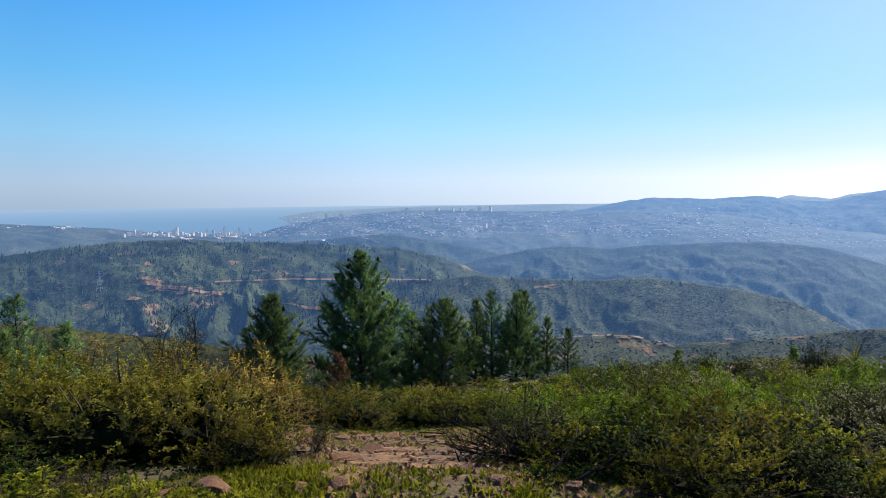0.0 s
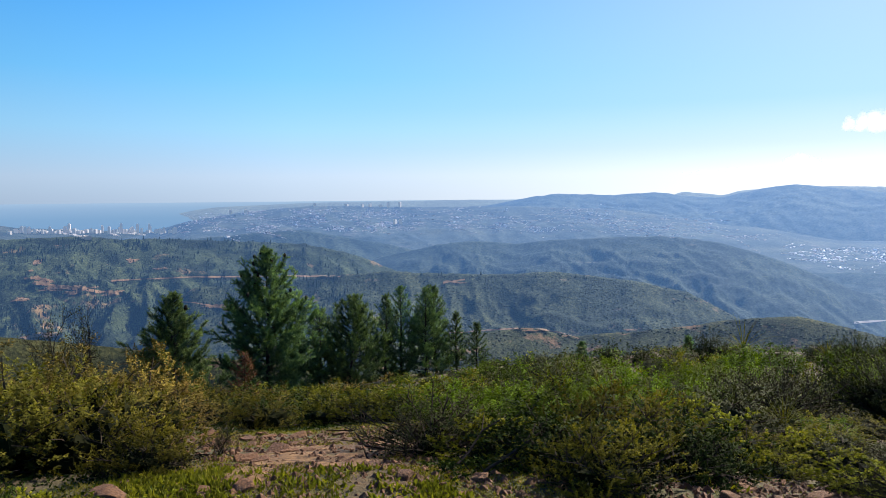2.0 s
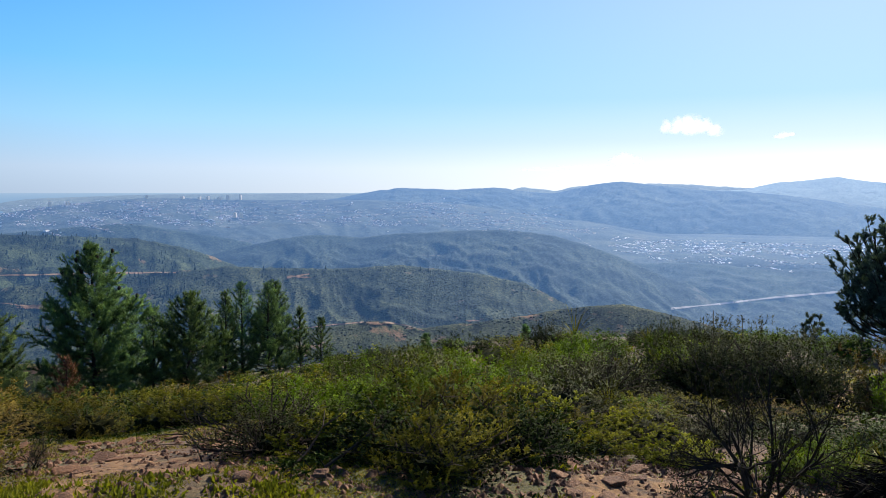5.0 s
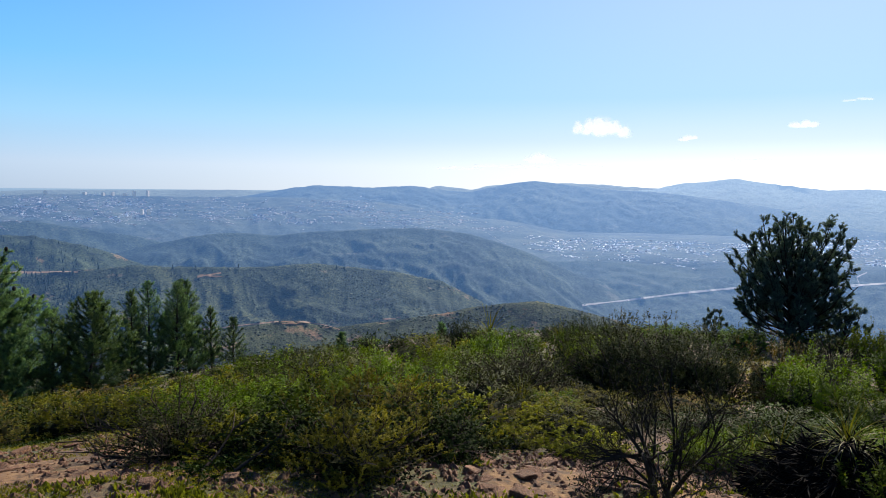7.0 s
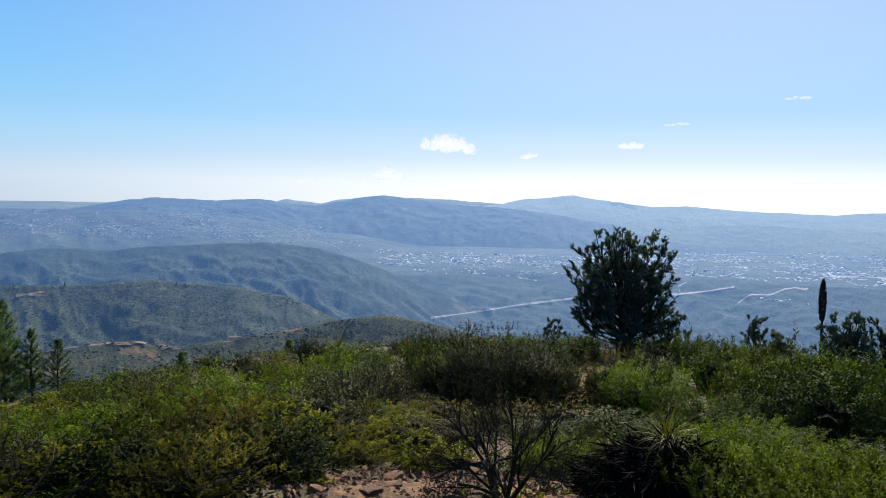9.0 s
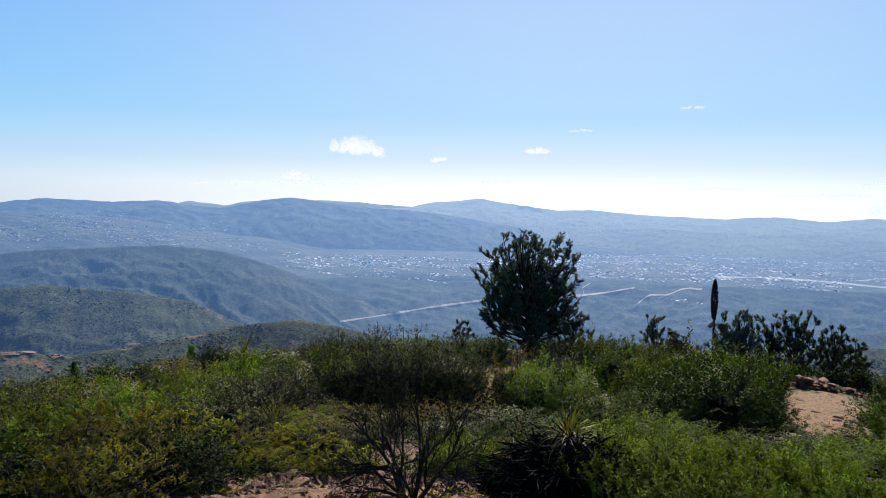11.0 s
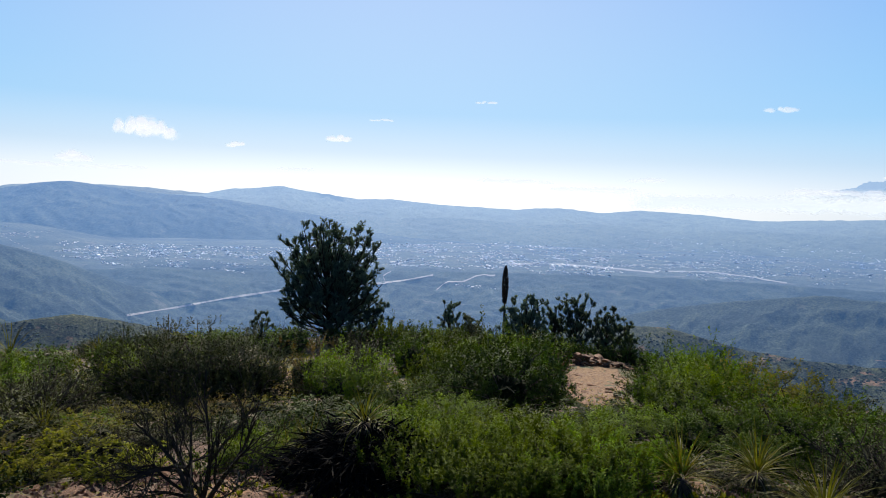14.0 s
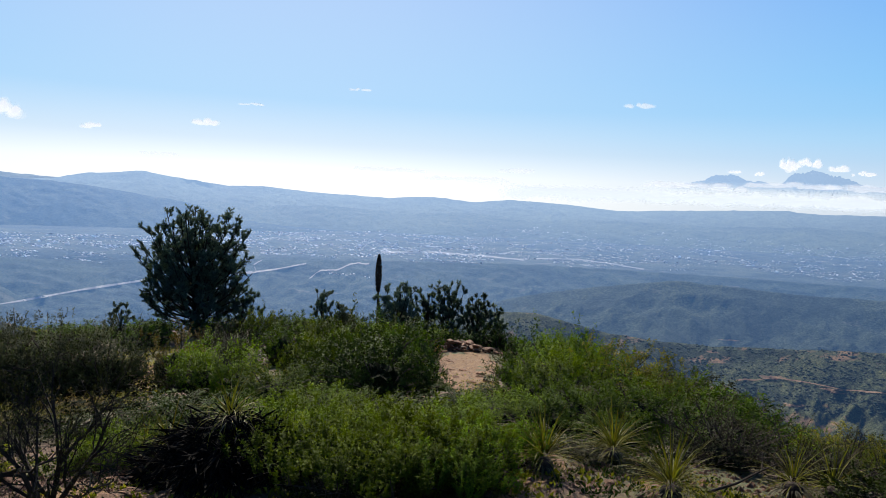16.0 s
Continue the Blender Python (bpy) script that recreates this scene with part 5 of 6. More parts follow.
# the bushes one can tell apart: kind, azimuth, distance, size, height
# the dark ones at 25.2 and 30.4 stand in for shaded gaps
KEY_SHRUBS = [("olive", -3.2, 8.6, 1.2, 0.7), ("brown", 2.4, 8.8, 1.1, 0.6), ("olive", 5.6, 9.2, 1.1, 0.6), ("lime", -70.5, 4.6, 0.8, 0.7), 
              ("brown", -58.2, 7.2, 1.5, 1.3), ("olive", -66.5, 8.2, 1.7, 1.3), ("brown", -61.2, 9.4, 1.6, 1.2), ("lime", -8.2, 6.1, 0.9, 0.85), ("mixed", -4.6, 6.2, 0.9, 0.8), ("olive", -11.6, 6.2, 0.9, 0.8), ("grey", -1.6, 6.4, 0.9, 0.8), ("lime", -6.2, 7.2, 0.9, 0.8), ("lime", -9.8, 5.5, 0.6, 0.7), ("brown", -63.6, 7.6, 1.5, 1.3), ("brown", -55.6, 8.0, 1.4, 1.2), ("olive", -60, 6.2, 1.3, 0.95), ("olive", -72.5, 8.6, 1.6, 1.0), ("brown", -53.6, 8.8, 1.3, 0.9), ("olive", -70, 6.8, 1.7, 0.85), ("olive", -65.5, 6.4, 1.6, 0.85), ("olive", -61.5, 7.4, 1.5, 0.9), ("brown", -58.5, 8.8, 1.5, 0.95), ("olive", -55.4, 5.4, 0.8, 0.85),
              ("brown", -67, 9.5, 1.6, 1.0), ("olive", -51.2, 9.6, 1.2, 0.9), ("dark", -47.6, 9.6, 1.3, 0.9), ("dark", -45.3, 10.2, 1.3, 0.9), ("olive", -42.4, 9.4, 1.2, 0.85), ("lime", -40, 9.0, 1.1, 0.9),
              ("grey", -34.6, 5.5, 1.15, 0.85), ("green", -32.4, 6.7, 1.2, 0.95), ("lime", -36.6, 8.4, 1.1, 0.9), ("lime", -38.6, 8.7, 1.0, 0.9), ("green", -34.2, 8.2, 1.2, 0.9), ("green", -29, 6.6, 1.2, 0.95), ("lime", -29.6, 5.0, 0.9, 0.8), ("green", -24.5, 6.5, 1.3, 0.9), ("dark", -25.5, 4.9, 1.1, 0.8),
              ("olive", -21.5, 4.4, 0.9, 0.8), ("olive", -20.5, 5.6, 1.2, 0.8), ("green", -20, 7.6, 1.4, 0.85), ("lime", -16.5, 6.0, 1.0, 0.9), ("dark", -15.8, 5.0, 0.9, 0.9), ("mixed", -13.2, 7.2, 1.2, 1.0),
              ("grey", -9.6, 8.8, 1.3, 1.0), ("olive", -7.4, 8.6, 1.1, 0.9), ("green", -6.2, 7.6, 0.9, 0.9), ("dome", -2.0, 11.4, 1.9, 1.1), ("dome", 1.2, 11.5, 2.3, 1.15), ("dome", 4.2, 11.2, 1.5, 1.0), ("mixed", -5, 10, 1.2, 0.7), ("mixed", 40.0, 5.4, 0.9, 0.7), ("lush", 39.4, 7.2, 1.0, 0.8), ("lush", 43.6, 7.8, 1.2, 0.8), ("grey", 50, 6.4, 1.2, 0.8), ("lush", 49.2, 7.6, 1.3, 0.8), ("green", 35.2, 8.2, 1.4, 0.9), ("green", 38.6, 9.6, 1.5, 0.95), ("green", 32.8, 7.6, 1.3, 0.85), ("mixed", 44.5, 5.2, 0.8, 0.6), ("brown", 9.4, 14.2, 1.6, 0.85), ("dome", 11.4, 14.8, 1.8, 0.9), ("green", 19.5, 15.5, 1.8, 0.8), ("lush", 21.4, 14.6, 1.7, 1.0), ("lush", 22.8, 15.8, 2.1, 0.95), ("lush", 25, 15.2, 1.9, 1.0), ("dome", 27.2, 15.8, 0.8, 0.7), ("lush", 26.4, 15.4, 1.3, 0.9),
              ("green", 20.5, 5.2, 1.2, 0.75), ("green", 17.6, 6.0, 1.1, 0.85), ("green", 23.5, 5.8, 1.3, 0.85), ("green", 27, 5.3, 1.2, 0.8), ("dark", 25.2, 7.2, 1.3, 0.9), ("green", 29.8, 6.4, 1.3, 0.9),
              ("green", 20, 8.2, 1.4, 0.9), ("dark", 30.4, 9.0, 1.4, 0.9), ("green", 23, 4.1, 0.9, 0.7), ("green", 28.5, 4.3, 0.9, 0.7), ("lush", 37.4, 11.6, 1.6, 0.85), ("mixed", 36.2, 13.2, 1.6, 0.85),
              ("green", 38.5, 14.0, 1.9, 1.0), ("green", 38.4, 19.5, 1.9, 1.1), ("olive", 41.5, 13.2, 1.8, 0.95), ("olive", 44, 11.6, 1.6, 0.9), ("grey", 28.3, 21.5, 0.9, 0.7), ("brown", 28.0, 24.0, 1.0, 0.8), ("olive", 33.9, 21.0, 1.0, 0.7), ("olive", 33.3, 14.6, 1.3, 0.8), ("dark", 34.4, 24.5, 1.2, 0.7), ("mixed", 47, 12.2, 1.7, 0.9), ("mixed", 49.5, 11.0, 1.5, 0.9),
              ("lush", 32.0, 30.5, 1.9, 0.9), ("lush", 34.6, 30, 1.6, 0.8), ("lush", 17, 22, 2.0, 0.9), ("mixed", 43.5, 8.4, 1.3, 0.8), ("green", 46, 9.0, 1.2, 0.8), ("grey", 57, 6.6, 1.3, 0.8), ("dark", 11.0, 6.2, 1.0, 0.8), ("green", 15.6, 6.6, 1.1, 0.8), ("lush", 16.6, 4.9, 0.8, 0.7), ("dark", 9.6, 5.7, 0.8, 0.7), ("green", 18.2, 4.5, 0.8, 0.75), ("green", 32.5, 4.9, 1.0, 0.8), ("green", 34.0, 5.6, 0.8, 0.75), ("green", 30.8, 4.2, 0.7, 0.7), ("lime", -57.6, 3.95, 0.6, 0.7), ("lime", -54.6, 3.85, 0.5, 0.7), ("lime", -62, 3.8, 0.6, 0.7), ("lime", -65.5, 4.2, 0.7, 0.75), ("lime", -59.6, 3.7, 0.45, 0.7), ("green", 6.4, 6.0, 0.9, 0.7), ("dark", 4.2, 6.9, 1.1, 0.7), ("dark", 8.0, 6.9, 1.2, 0.7), ("olive", 0.6, 7.4, 1.1, 0.6), ("green", 11.8, 9.6, 1.3, 0.7), ("lush", 16.0, 8.9, 1.2, 0.7)]
for key, az, r, size, high in KEY_SHRUBS:
    put(key, az, r, size, high)
    claim(az, r, size)


# dark bushes that stand out along the edge of the hilltop: kind, azimuth, distance, size, height
for key, az, r, size, high in [("dark", -20.9, 28.5, 1.5, 1.15), ("dark", -18.6, 29, 1.3, 1.05), ("dome", -13.6, 28, 1.6, 1.1), ("dome", -4.4, 29, 1.7, 1.1), ("dome", -1.8, 29.5, 1.5, 1.1), ("dark", 16.6, 30, 1.6, 1.2), ("green", 14.9, 29, 1.5, 1.0),
                               ("dark", 33.2, 29, 1.7, 1.25), ("dark", 35.4, 28.5, 1.4, 1.15), ("green", 39.2, 22.5, 1.9, 1.0), ("green", 37.8, 23, 1.6, 1.0)]:
    put(key, az, r, size, high, capped=False)
    claim(az, r, size)


def fill_scrub():
    rng = random.Random(77)
    for count, r0, r1, lo, hi in ((1600, 4.0, 9.5, 0.7, 1.25), (2200, 9.5, 18, 1.0, 1.9), (2600, 18, 46, 1.4, 2.6)):
        made = 0
        for _ in range(count):
            az, r = rng.uniform(-74, 62), math.sqrt(rng.uniform(r0 * r0, r1 * r1))
            size = rng.uniform(lo, hi)
            edge = np.interp(az, SLOPE_AZ, EDGE)
            if r > edge + 6 or not free(az, r, size, 0.76 if r < 9.5 else 0.88):
                continue
            patch = value_noise(np.array([r * math.sin(radians(az)) * 0.35]), np.array([r * math.cos(radians(az)) * 0.35]), 55)[0]
            if az < -38:
                kinds = ["olive", "olive", "brown", "dark", "lime", "mixed"]
            elif az < 5:
                kinds = ["green", "lime", "mixed", "lush", "green", "dome"]
            else:
                # darker kinds mixed in sunward, in place of backlit shade
                kinds = ["dome", "brown", "dark", "lush", "dark", "grey"] if az < 19 else ["dome", "lush", "green", "dark", "dark", "lush"] if az < 27 else ["green", "olive", "green", "lush", "dark", "dark"]
            put(kinds[min(5, int(patch * 6.2 + rng.uniform(-0.8, 0.8))) if patch > 0 else 0], az, r, size, (rng.uniform(0.45, 0.85) if az < -38 else rng.uniform(0.5, 1.0) if r < 9.5 else rng.uniform(0.75, 1.15)), rng)
            claim(az, r, size)
            made += 1
        print("scrub", r0, made)


fill_scrub()
for key in TALL:
    for ob, used in zip(SHRUBS[key], SHRUBS[key + "_used"]):
        if not used:
            for o in (*ob.children_recursive, ob):
                bpy.data.objects.remove(o)


# ---- bare thorn bush ----
def make_bare_bush(seed, label, stems=4):
    rng = np.random.default_rng(seed)
    paths, radii, tips = [], [], []

    def grow(p, d, ln, rad, depth):
        n = 4
        pts = [p]
        for k in range(n):
            d = unit(d + rng.normal(0, 0.17, 3) + np.array([0, 0, 0.02]))
            pts.append(pts[-1] + d * ln / n)
        paths.append(np.array(pts))
        radii.append((rad, rad * 0.6))
        if depth <= 1:
            tips.extend(pts[2:])
        if depth == 0:
            return
        for k in range(int(rng.integers(3, 5))):
            t = int(rng.integers(1, n + 1))
            side = unit(rng.normal(size=3))
            grow(pts[t], unit(d + side * 0.8 + [0, 0, 0.10]), ln * rng.uniform(0.55, 0.80), rad * 0.50, depth - 1)

    for k in range(stems):
        a = 6.2832 * k / stems + rng.uniform(-0.4, 0.4)
        grow(np.array([0, 0, -0.03]), unit(np.array([math.cos(a) * 0.75, math.sin(a) * 0.75, 1.0])), 0.34, 0.016, 4)
    ob = tagged(new("bare_thorn_bush"), label, "bush")
    v, f = spread_tubes(paths, radii)
    part("branchwork", raw_mesh("branchwork", v, f, THORN), ob)
    tips = np.array(tips)
    tips = tips[rng.random(len(tips)) < 0.75]
    lp = np.repeat(tips, 2, 0) + rng.normal(0, 0.012, (2 * len(tips), 3))
    v, f = leaf_verts(lp, rng.normal(size=lp.shape), 0.013, 0.006, rng)
    me = raw_mesh("foliage", v, f, GREYL)
    set_tone(me, rng.uniform(0.0, 0.8, len(lp)), 4)
    part("foliage", me, ob)
    return ob


def set_down(ob, az, r, turn=0.0, size=1.0, sink=0.02, high=1.0):
    x, y = r * math.sin(radians(az)), r * math.cos(radians(az))
    ob.matrix_basis = Matrix.Translation((x, y, ground_z(x, y) - sink)) @ pose(0, 0, 0, 0, 0, turn) @ Matrix.Diagonal((size, size, size * high, 1))
    return ob


set_down(make_bare_bush(301, "dark bare thorn bush with forked trunk on stony ground"), 1.3, 4.25, 20, 1.15, high=1.38)
set_down(make_bare_bush(302, "small leafless dark twig bush among low weeds"), -50.6, 6.0, 70, 0.5)
set_down(make_bare_bush(303, "small leafless dark twig bush beside olive scrub"), -66.5, 4.4, 140, 0.5)
set_down(make_bare_bush(305, "tall bare grey snag bush standing above the scrub"), -61.0, 11.5, 140, 1.45, high=1.85)


# ---- sword-leaved rosettes ----
def sword_mesh(name, length, width, bend, material, seed):
    """A channelled leaf that leaves level and bends down by so many degrees along its length."""
    rng = np.random.default_rng(seed)
    n = 8
    t = np.linspace(0, 1, n)
    a = np.radians(-bend * t ** 1.4 + rng.normal(0, 3, n))
    x, z = np.cumsum(np.cos(a)) * length / n, np.cumsum(np.sin(a)) * length / n
    y = 0.03 * length * rng.normal() * t * t
    w = width * np.interp(t, [0, 0.12, 0.5, 0.8, 1.0], [1.2, 0.9, 0.85, 0.5, 0.03]) / 2
    L, M, R = np.stack([x, y - w, z + w * 0.6], -1), np.stack([x, y, z], -1), np.stack([x, y + w, z + w * 0.6], -1)
    v = np.stack([L, M, R], 1).reshape(-1, 3)
    f = [q for i in range(n - 1) for q in ((3 * i, 3 * i + 1, 3 * i + 4, 3 * i + 3), (3 * i + 1, 3 * i + 2, 3 * i + 5, 3 * i + 4))]
    return raw_mesh(name, v, f, material, True)


SWORDS = [sword_mesh("leaf", 0.68 * k, 0.015, d, SWORD, i) for i, (k, d) in enumerate(((1.0, 22), (1.05, 42), (1.0, 70), (0.95, 100)))]
DEAD = [sword_mesh("dry_leaf", 0.62 * k, 0.015, d, DEADLEAF, i + 9) for i, (k, d) in enumerate(((1.0, 110), (0.85, 150), (1.1, 75)))]


def make_rosette(seed, label, live=105, dry=40):
    rng = random.Random(seed)
    ob = tagged(new("sword_leaf_plant"), label, "plant", "spiky rosette plants")
    bm = bmesh.new()
    bmesh.ops.create_icosphere(bm, subdivisions=2, radius=0.12, matrix=Matrix.Diagonal((1, 1, 0.8, 1)))
    for v in bm.verts:
        v.co *= 1 + 0.2 * noise.noise(v.co * 20)
    part("crown_base", bm_mesh("crown_base", bm, TWIG), ob)
    for i in range(live):
        k = i / live
        tilt = 76 - 66 * k ** 0.8 + rng.uniform(-9, 9)
        kind = min(3, int(k * 3.2 + rng.random() * 1.2))
        part("leaf", SWORDS[kind], ob, place=pose(0, 0, 0.04 + 0.06 * (1 - k), 0, 0, i * 137.5 + rng.uniform(-14, 14)) @ pose(0.02, 0, 0, 0, -tilt, 0) @ Matrix.Scale(rng.uniform(0.7, 1.1), 4))
    for i in range(dry):
        part("dry_leaf", DEAD[rng.randrange(3)], ob, "dry grey curled leaf", place=pose(0, 0, 0.03, 0, 0, i * 137.5 + rng.uniform(-25, 25)) @ pose(0.03, 0, 0, 0, rng.uniform(-12, 22), rng.uniform(-20, 20)) @ Matrix.Scale(rng.uniform(0.6, 1.0), 4))
    return ob


ROSETTE = make_rosette(401, "yellow-green sword-leaved rosette with dry grey leaves below")
ROSETTE_DRY = make_rosette(402, "mostly dry grey sword-leaved rosette with curled leaves", 40, 80)
FIRST = {}


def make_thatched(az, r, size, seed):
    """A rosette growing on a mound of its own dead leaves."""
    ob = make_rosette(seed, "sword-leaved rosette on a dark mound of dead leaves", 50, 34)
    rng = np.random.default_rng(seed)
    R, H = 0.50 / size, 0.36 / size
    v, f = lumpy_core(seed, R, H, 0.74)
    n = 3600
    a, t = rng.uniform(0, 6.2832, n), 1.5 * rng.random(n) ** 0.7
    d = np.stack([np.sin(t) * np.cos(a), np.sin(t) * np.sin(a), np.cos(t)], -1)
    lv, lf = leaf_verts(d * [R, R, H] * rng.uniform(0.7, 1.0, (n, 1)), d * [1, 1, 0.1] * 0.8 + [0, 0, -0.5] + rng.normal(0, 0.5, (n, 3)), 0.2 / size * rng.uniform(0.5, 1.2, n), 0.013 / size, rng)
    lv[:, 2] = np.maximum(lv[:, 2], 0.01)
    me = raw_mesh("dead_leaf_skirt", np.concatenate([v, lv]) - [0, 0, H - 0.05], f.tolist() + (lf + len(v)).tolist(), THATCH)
    part("dead_leaf_skirt", me, ob, "thatch of dead hanging leaves, its shade put into the colour")
    x, y = r * math.sin(radians(az)), r * math.cos(radians(az))
    ob.matrix_basis = Matrix.Translation((x, y, ground_z(x, y) + H * size - 0.07)) @ pose(0, 0, 0, 0, 0, 40) @ Matrix.Scale(size, 4)


make_thatched(13.4, 4.65, 0.46, 403)
for kind, az, r, size in [(0, 37.1, 4.75, 0.54), (0, 46.4, 4.5, 0.54), (0, 42.2, 5.4, 0.54), (1, 9.2, 4.95, 0.55), (1, 7.6, 5.4, 0.5), (0, -9.0, 7.4, 0.5), (1, -11.0, 9.0, 0.6), (1, -26.6, 10.4, 0.8), (1, -25.0, 10.8, 0.95),
                          (1, 54.5, 5.4, 0.6), (1, 57, 5.8, 0.6), (1, 44.0, 10.4, 0.6), (1, -11.4, 29.5, 2.2), (1, -6.0, 29, 1.5), (0, 60.0, 8.0, 0.6), (1, 52.6, 8.6, 0.6), (1, -15.5, 30, 1.1)]:
    x, y = r * math.sin(radians(az)), r * math.cos(radians(az))
    m = Matrix.Translation((x, y, ground_z(x, y) + 0.12 * size)) @ pose(0, 0, 0, 0, 0, az * 31) @ Matrix.Scale(size, 4)
    if kind in FIRST:
        copy_thing(FIRST[kind], m).matrix_basis = m
    else:
        FIRST[kind] = (ROSETTE, ROSETTE_DRY)[kind]
        FIRST[kind].matrix_basis = m


# ---- pines ----
def needle_tufts(pos, way, tone, rng, face, length=0.13, width=0.012, per=11, spread=0.75):
    """Needles round the points of shoots: mesh data, ways of shading, tones."""
    n = len(pos)
    p = np.repeat(pos, per, 0) + rng.normal(0, 0.012, (n * per, 3))
    d = unit(np.repeat(unit(way), per, 0) + rng.normal(0, spread, (n * per, 3)))
    L = length * rng.uniform(0.7, 1.2, n * per)
    out = np.repeat(unit(face), per, 0)
    side = unit(np.cross(d, rng.normal(size=d.shape)))
    up = np.cross(side, d)
    turn = np.where((up * out).sum(1, keepdims=True) < 0, -1.0, 1.0)
    side, up = side * turn * (width / 2), up * turn
    v = np.stack([p - side, p + side, p + d * L[:, None]], 1).reshape(-1, 3)
    return v, np.arange(len(v)).reshape(-1, 3), 0.4 * out + 0.6 * up, np.repeat(tone, per) + rng.uniform(-0.1, 0.1, n * per)


def add_crown(ob, tp, tw, tt, face, rng, needle, tuft, width, per, spread):
    v, f, normals, tone = needle_tufts(tp, tw, tt, rng, face, tuft, width, per, spread)
    me = raw_mesh("crown", v, f, needle)
    set_tone(me, tone, 3)
    soft_normals(me, normals, 3)
    part("crown", me, ob)


def make_pine(seed, height, label, spread=0.30, needle=NEEDLE, whorls=15, tuft=0.13, per=8, bare=0.02, cones=0):
    """A young pine: many branches that sweep upwards, brushes of needles along every shoot."""
    rng = np.random.default_rng(seed)
    paths, radii, tp, tw, tt = [], [], [], [], []
    lean = rng.normal(0, 0.02, 2)
    zs = np.linspace(-0.1, height, 9)
    trunk = np.stack([lean[0] * zs + 0.02 * np.sin(zs * 2 + seed), lean[1] * zs + 0.02 * np.cos(zs * 1.7), zs], -1)
    count = whorls * 5
    for w in range(count):
        k = (w + rng.uniform(0, 1)) / count
        z = height * (bare + (0.985 - bare) * k ** 0.9)
        base = np.array([np.interp(z, zs, trunk[:, 0]), np.interp(z, zs, trunk[:, 1]), z])
        l2 = (height * spread * (1 - k) ** 0.85 + 0.05 * height ** 0.4) * (rng.uniform(0.45, 0.95) if rng.random() < 0.7 else rng.uniform(0.9, 1.25))
        a = 2.399 * w + rng.uniform(-0.5, 0.5)
        out = np.array([math.cos(a), math.sin(a), 0])
        tip = base + out * l2 + np.array([0, 0, l2 * (0.34 + 0.75 * k) * rng.uniform(0.7, 1.3)])
        ctrl = base + out * l2 * 0.68 + np.array([0, 0, l2 * (0.02 + 0.25 * k)])
        paths.append(bezier(base, ctrl, tip, np.linspace(0, 1, 5)))
        radii.append((0.009 + 0.008 * (1 - k), 0.004))
        mood = rng.uniform(0.0, 0.5)
        n = max(4, int(l2 / 0.06))
        ts = np.linspace(0.25, 1.0, n)
        q = bezier(base, ctrl, tip, ts)
        tp.append(q)
        tw.append(unit(np.gradient(q, axis=0)) + [0, 0, 0.2])
        tt.append(mood + 0.35 * ts ** 2)
        for s in range(max(2, int(l2 / 0.11))):
            u = rng.uniform(0.3, 0.98)
            s0 = bezier(base, ctrl, tip, [u])[0]
            sd = unit(out * 0.6 + rng.normal(0, 0.5, 3) + [0, 0, 0.75])
            sl = min(0.42, 0.08 + l2 * rng.uniform(0.12, 0.30))
            paths.append(np.stack([s0, s0 + sd * sl]))
            radii.append((0.005, 0.003))
            m = max(3, int(sl / 0.05))
            f = np.linspace(0.3, 1.0, m)
            tp.append(s0 + sd * sl * f[:, None])
            tw.append(np.repeat((sd + [0, 0, 0.2])[None], m, 0))
            tt.append(mood + 0.1 + 0.4 * f ** 2)
    tops = [p[-1] for p in paths if len(p) == 5 and p[-1][2] > height * 0.62]
    tp.append(trunk[-1:] - [[0, 0, 0.04]] + np.linspace(0, -0.25, 6)[:, None] * [[0, 0, 1]])
    tw.append(np.repeat([[0, 0, 1.0]], 6, 0))
    tt.append(np.full(6, 0.5))
    ob = tagged(new("pine_tree"), label, "tree")
    v, f = spread_tubes([trunk], [(0.016 * height + 0.01, 0.008)], 7)
    part("trunk", raw_mesh("trunk", v, f, THORN, True), ob)
    v, f = spread_tubes(paths, radii)
    part("branchwork", raw_mesh("branchwork", v, f, THORN), ob)
    tp, tw, tt = np.concatenate(tp), np.concatenate(tw), np.concatenate(tt)
    face = tp * [1, 1, 0] / (height * spread) + [0, 0, 0.45]
    add_crown(ob, tp, tw, tt, face, rng, needle, tuft * 0.8, 0.014, per, 0.7)
    for i in range(min(cones, len(tops))):
        bm = bmesh.new()
        bmesh.ops.create_icosphere(bm, subdivisions=2, radius=0.062, matrix=Matrix.Diagonal((1, 1, 1.5, 1)))
        for q in bm.verts:
            q.co *= 1 + 0.25 * noise.noise(q.co * 40 + Vector((i, seed, 0)))
        part("pine_cone", bm_mesh("pine_cone", bm, THORN), ob, "dark closed cone", place=Matrix.Translation(Vector(tops[int(rng.integers(len(tops)))]) + Vector((0, 0, 0.05))))
    return ob


def pine_at(az, r, top_el, seed, label, **kw):
    x, y = r * math.sin(radians(az)), r * math.cos(radians(az))
    z = ground_z(x, y)
    h = EYE + r * math.tan(radians(top_el)) - z
    ob = make_pine(seed, h, label, **kw)
    ob.matrix_basis = Matrix.Translation((x, y, z - 0.05)) @ pose(0, 0, 0, 0, 0, seed * 40)


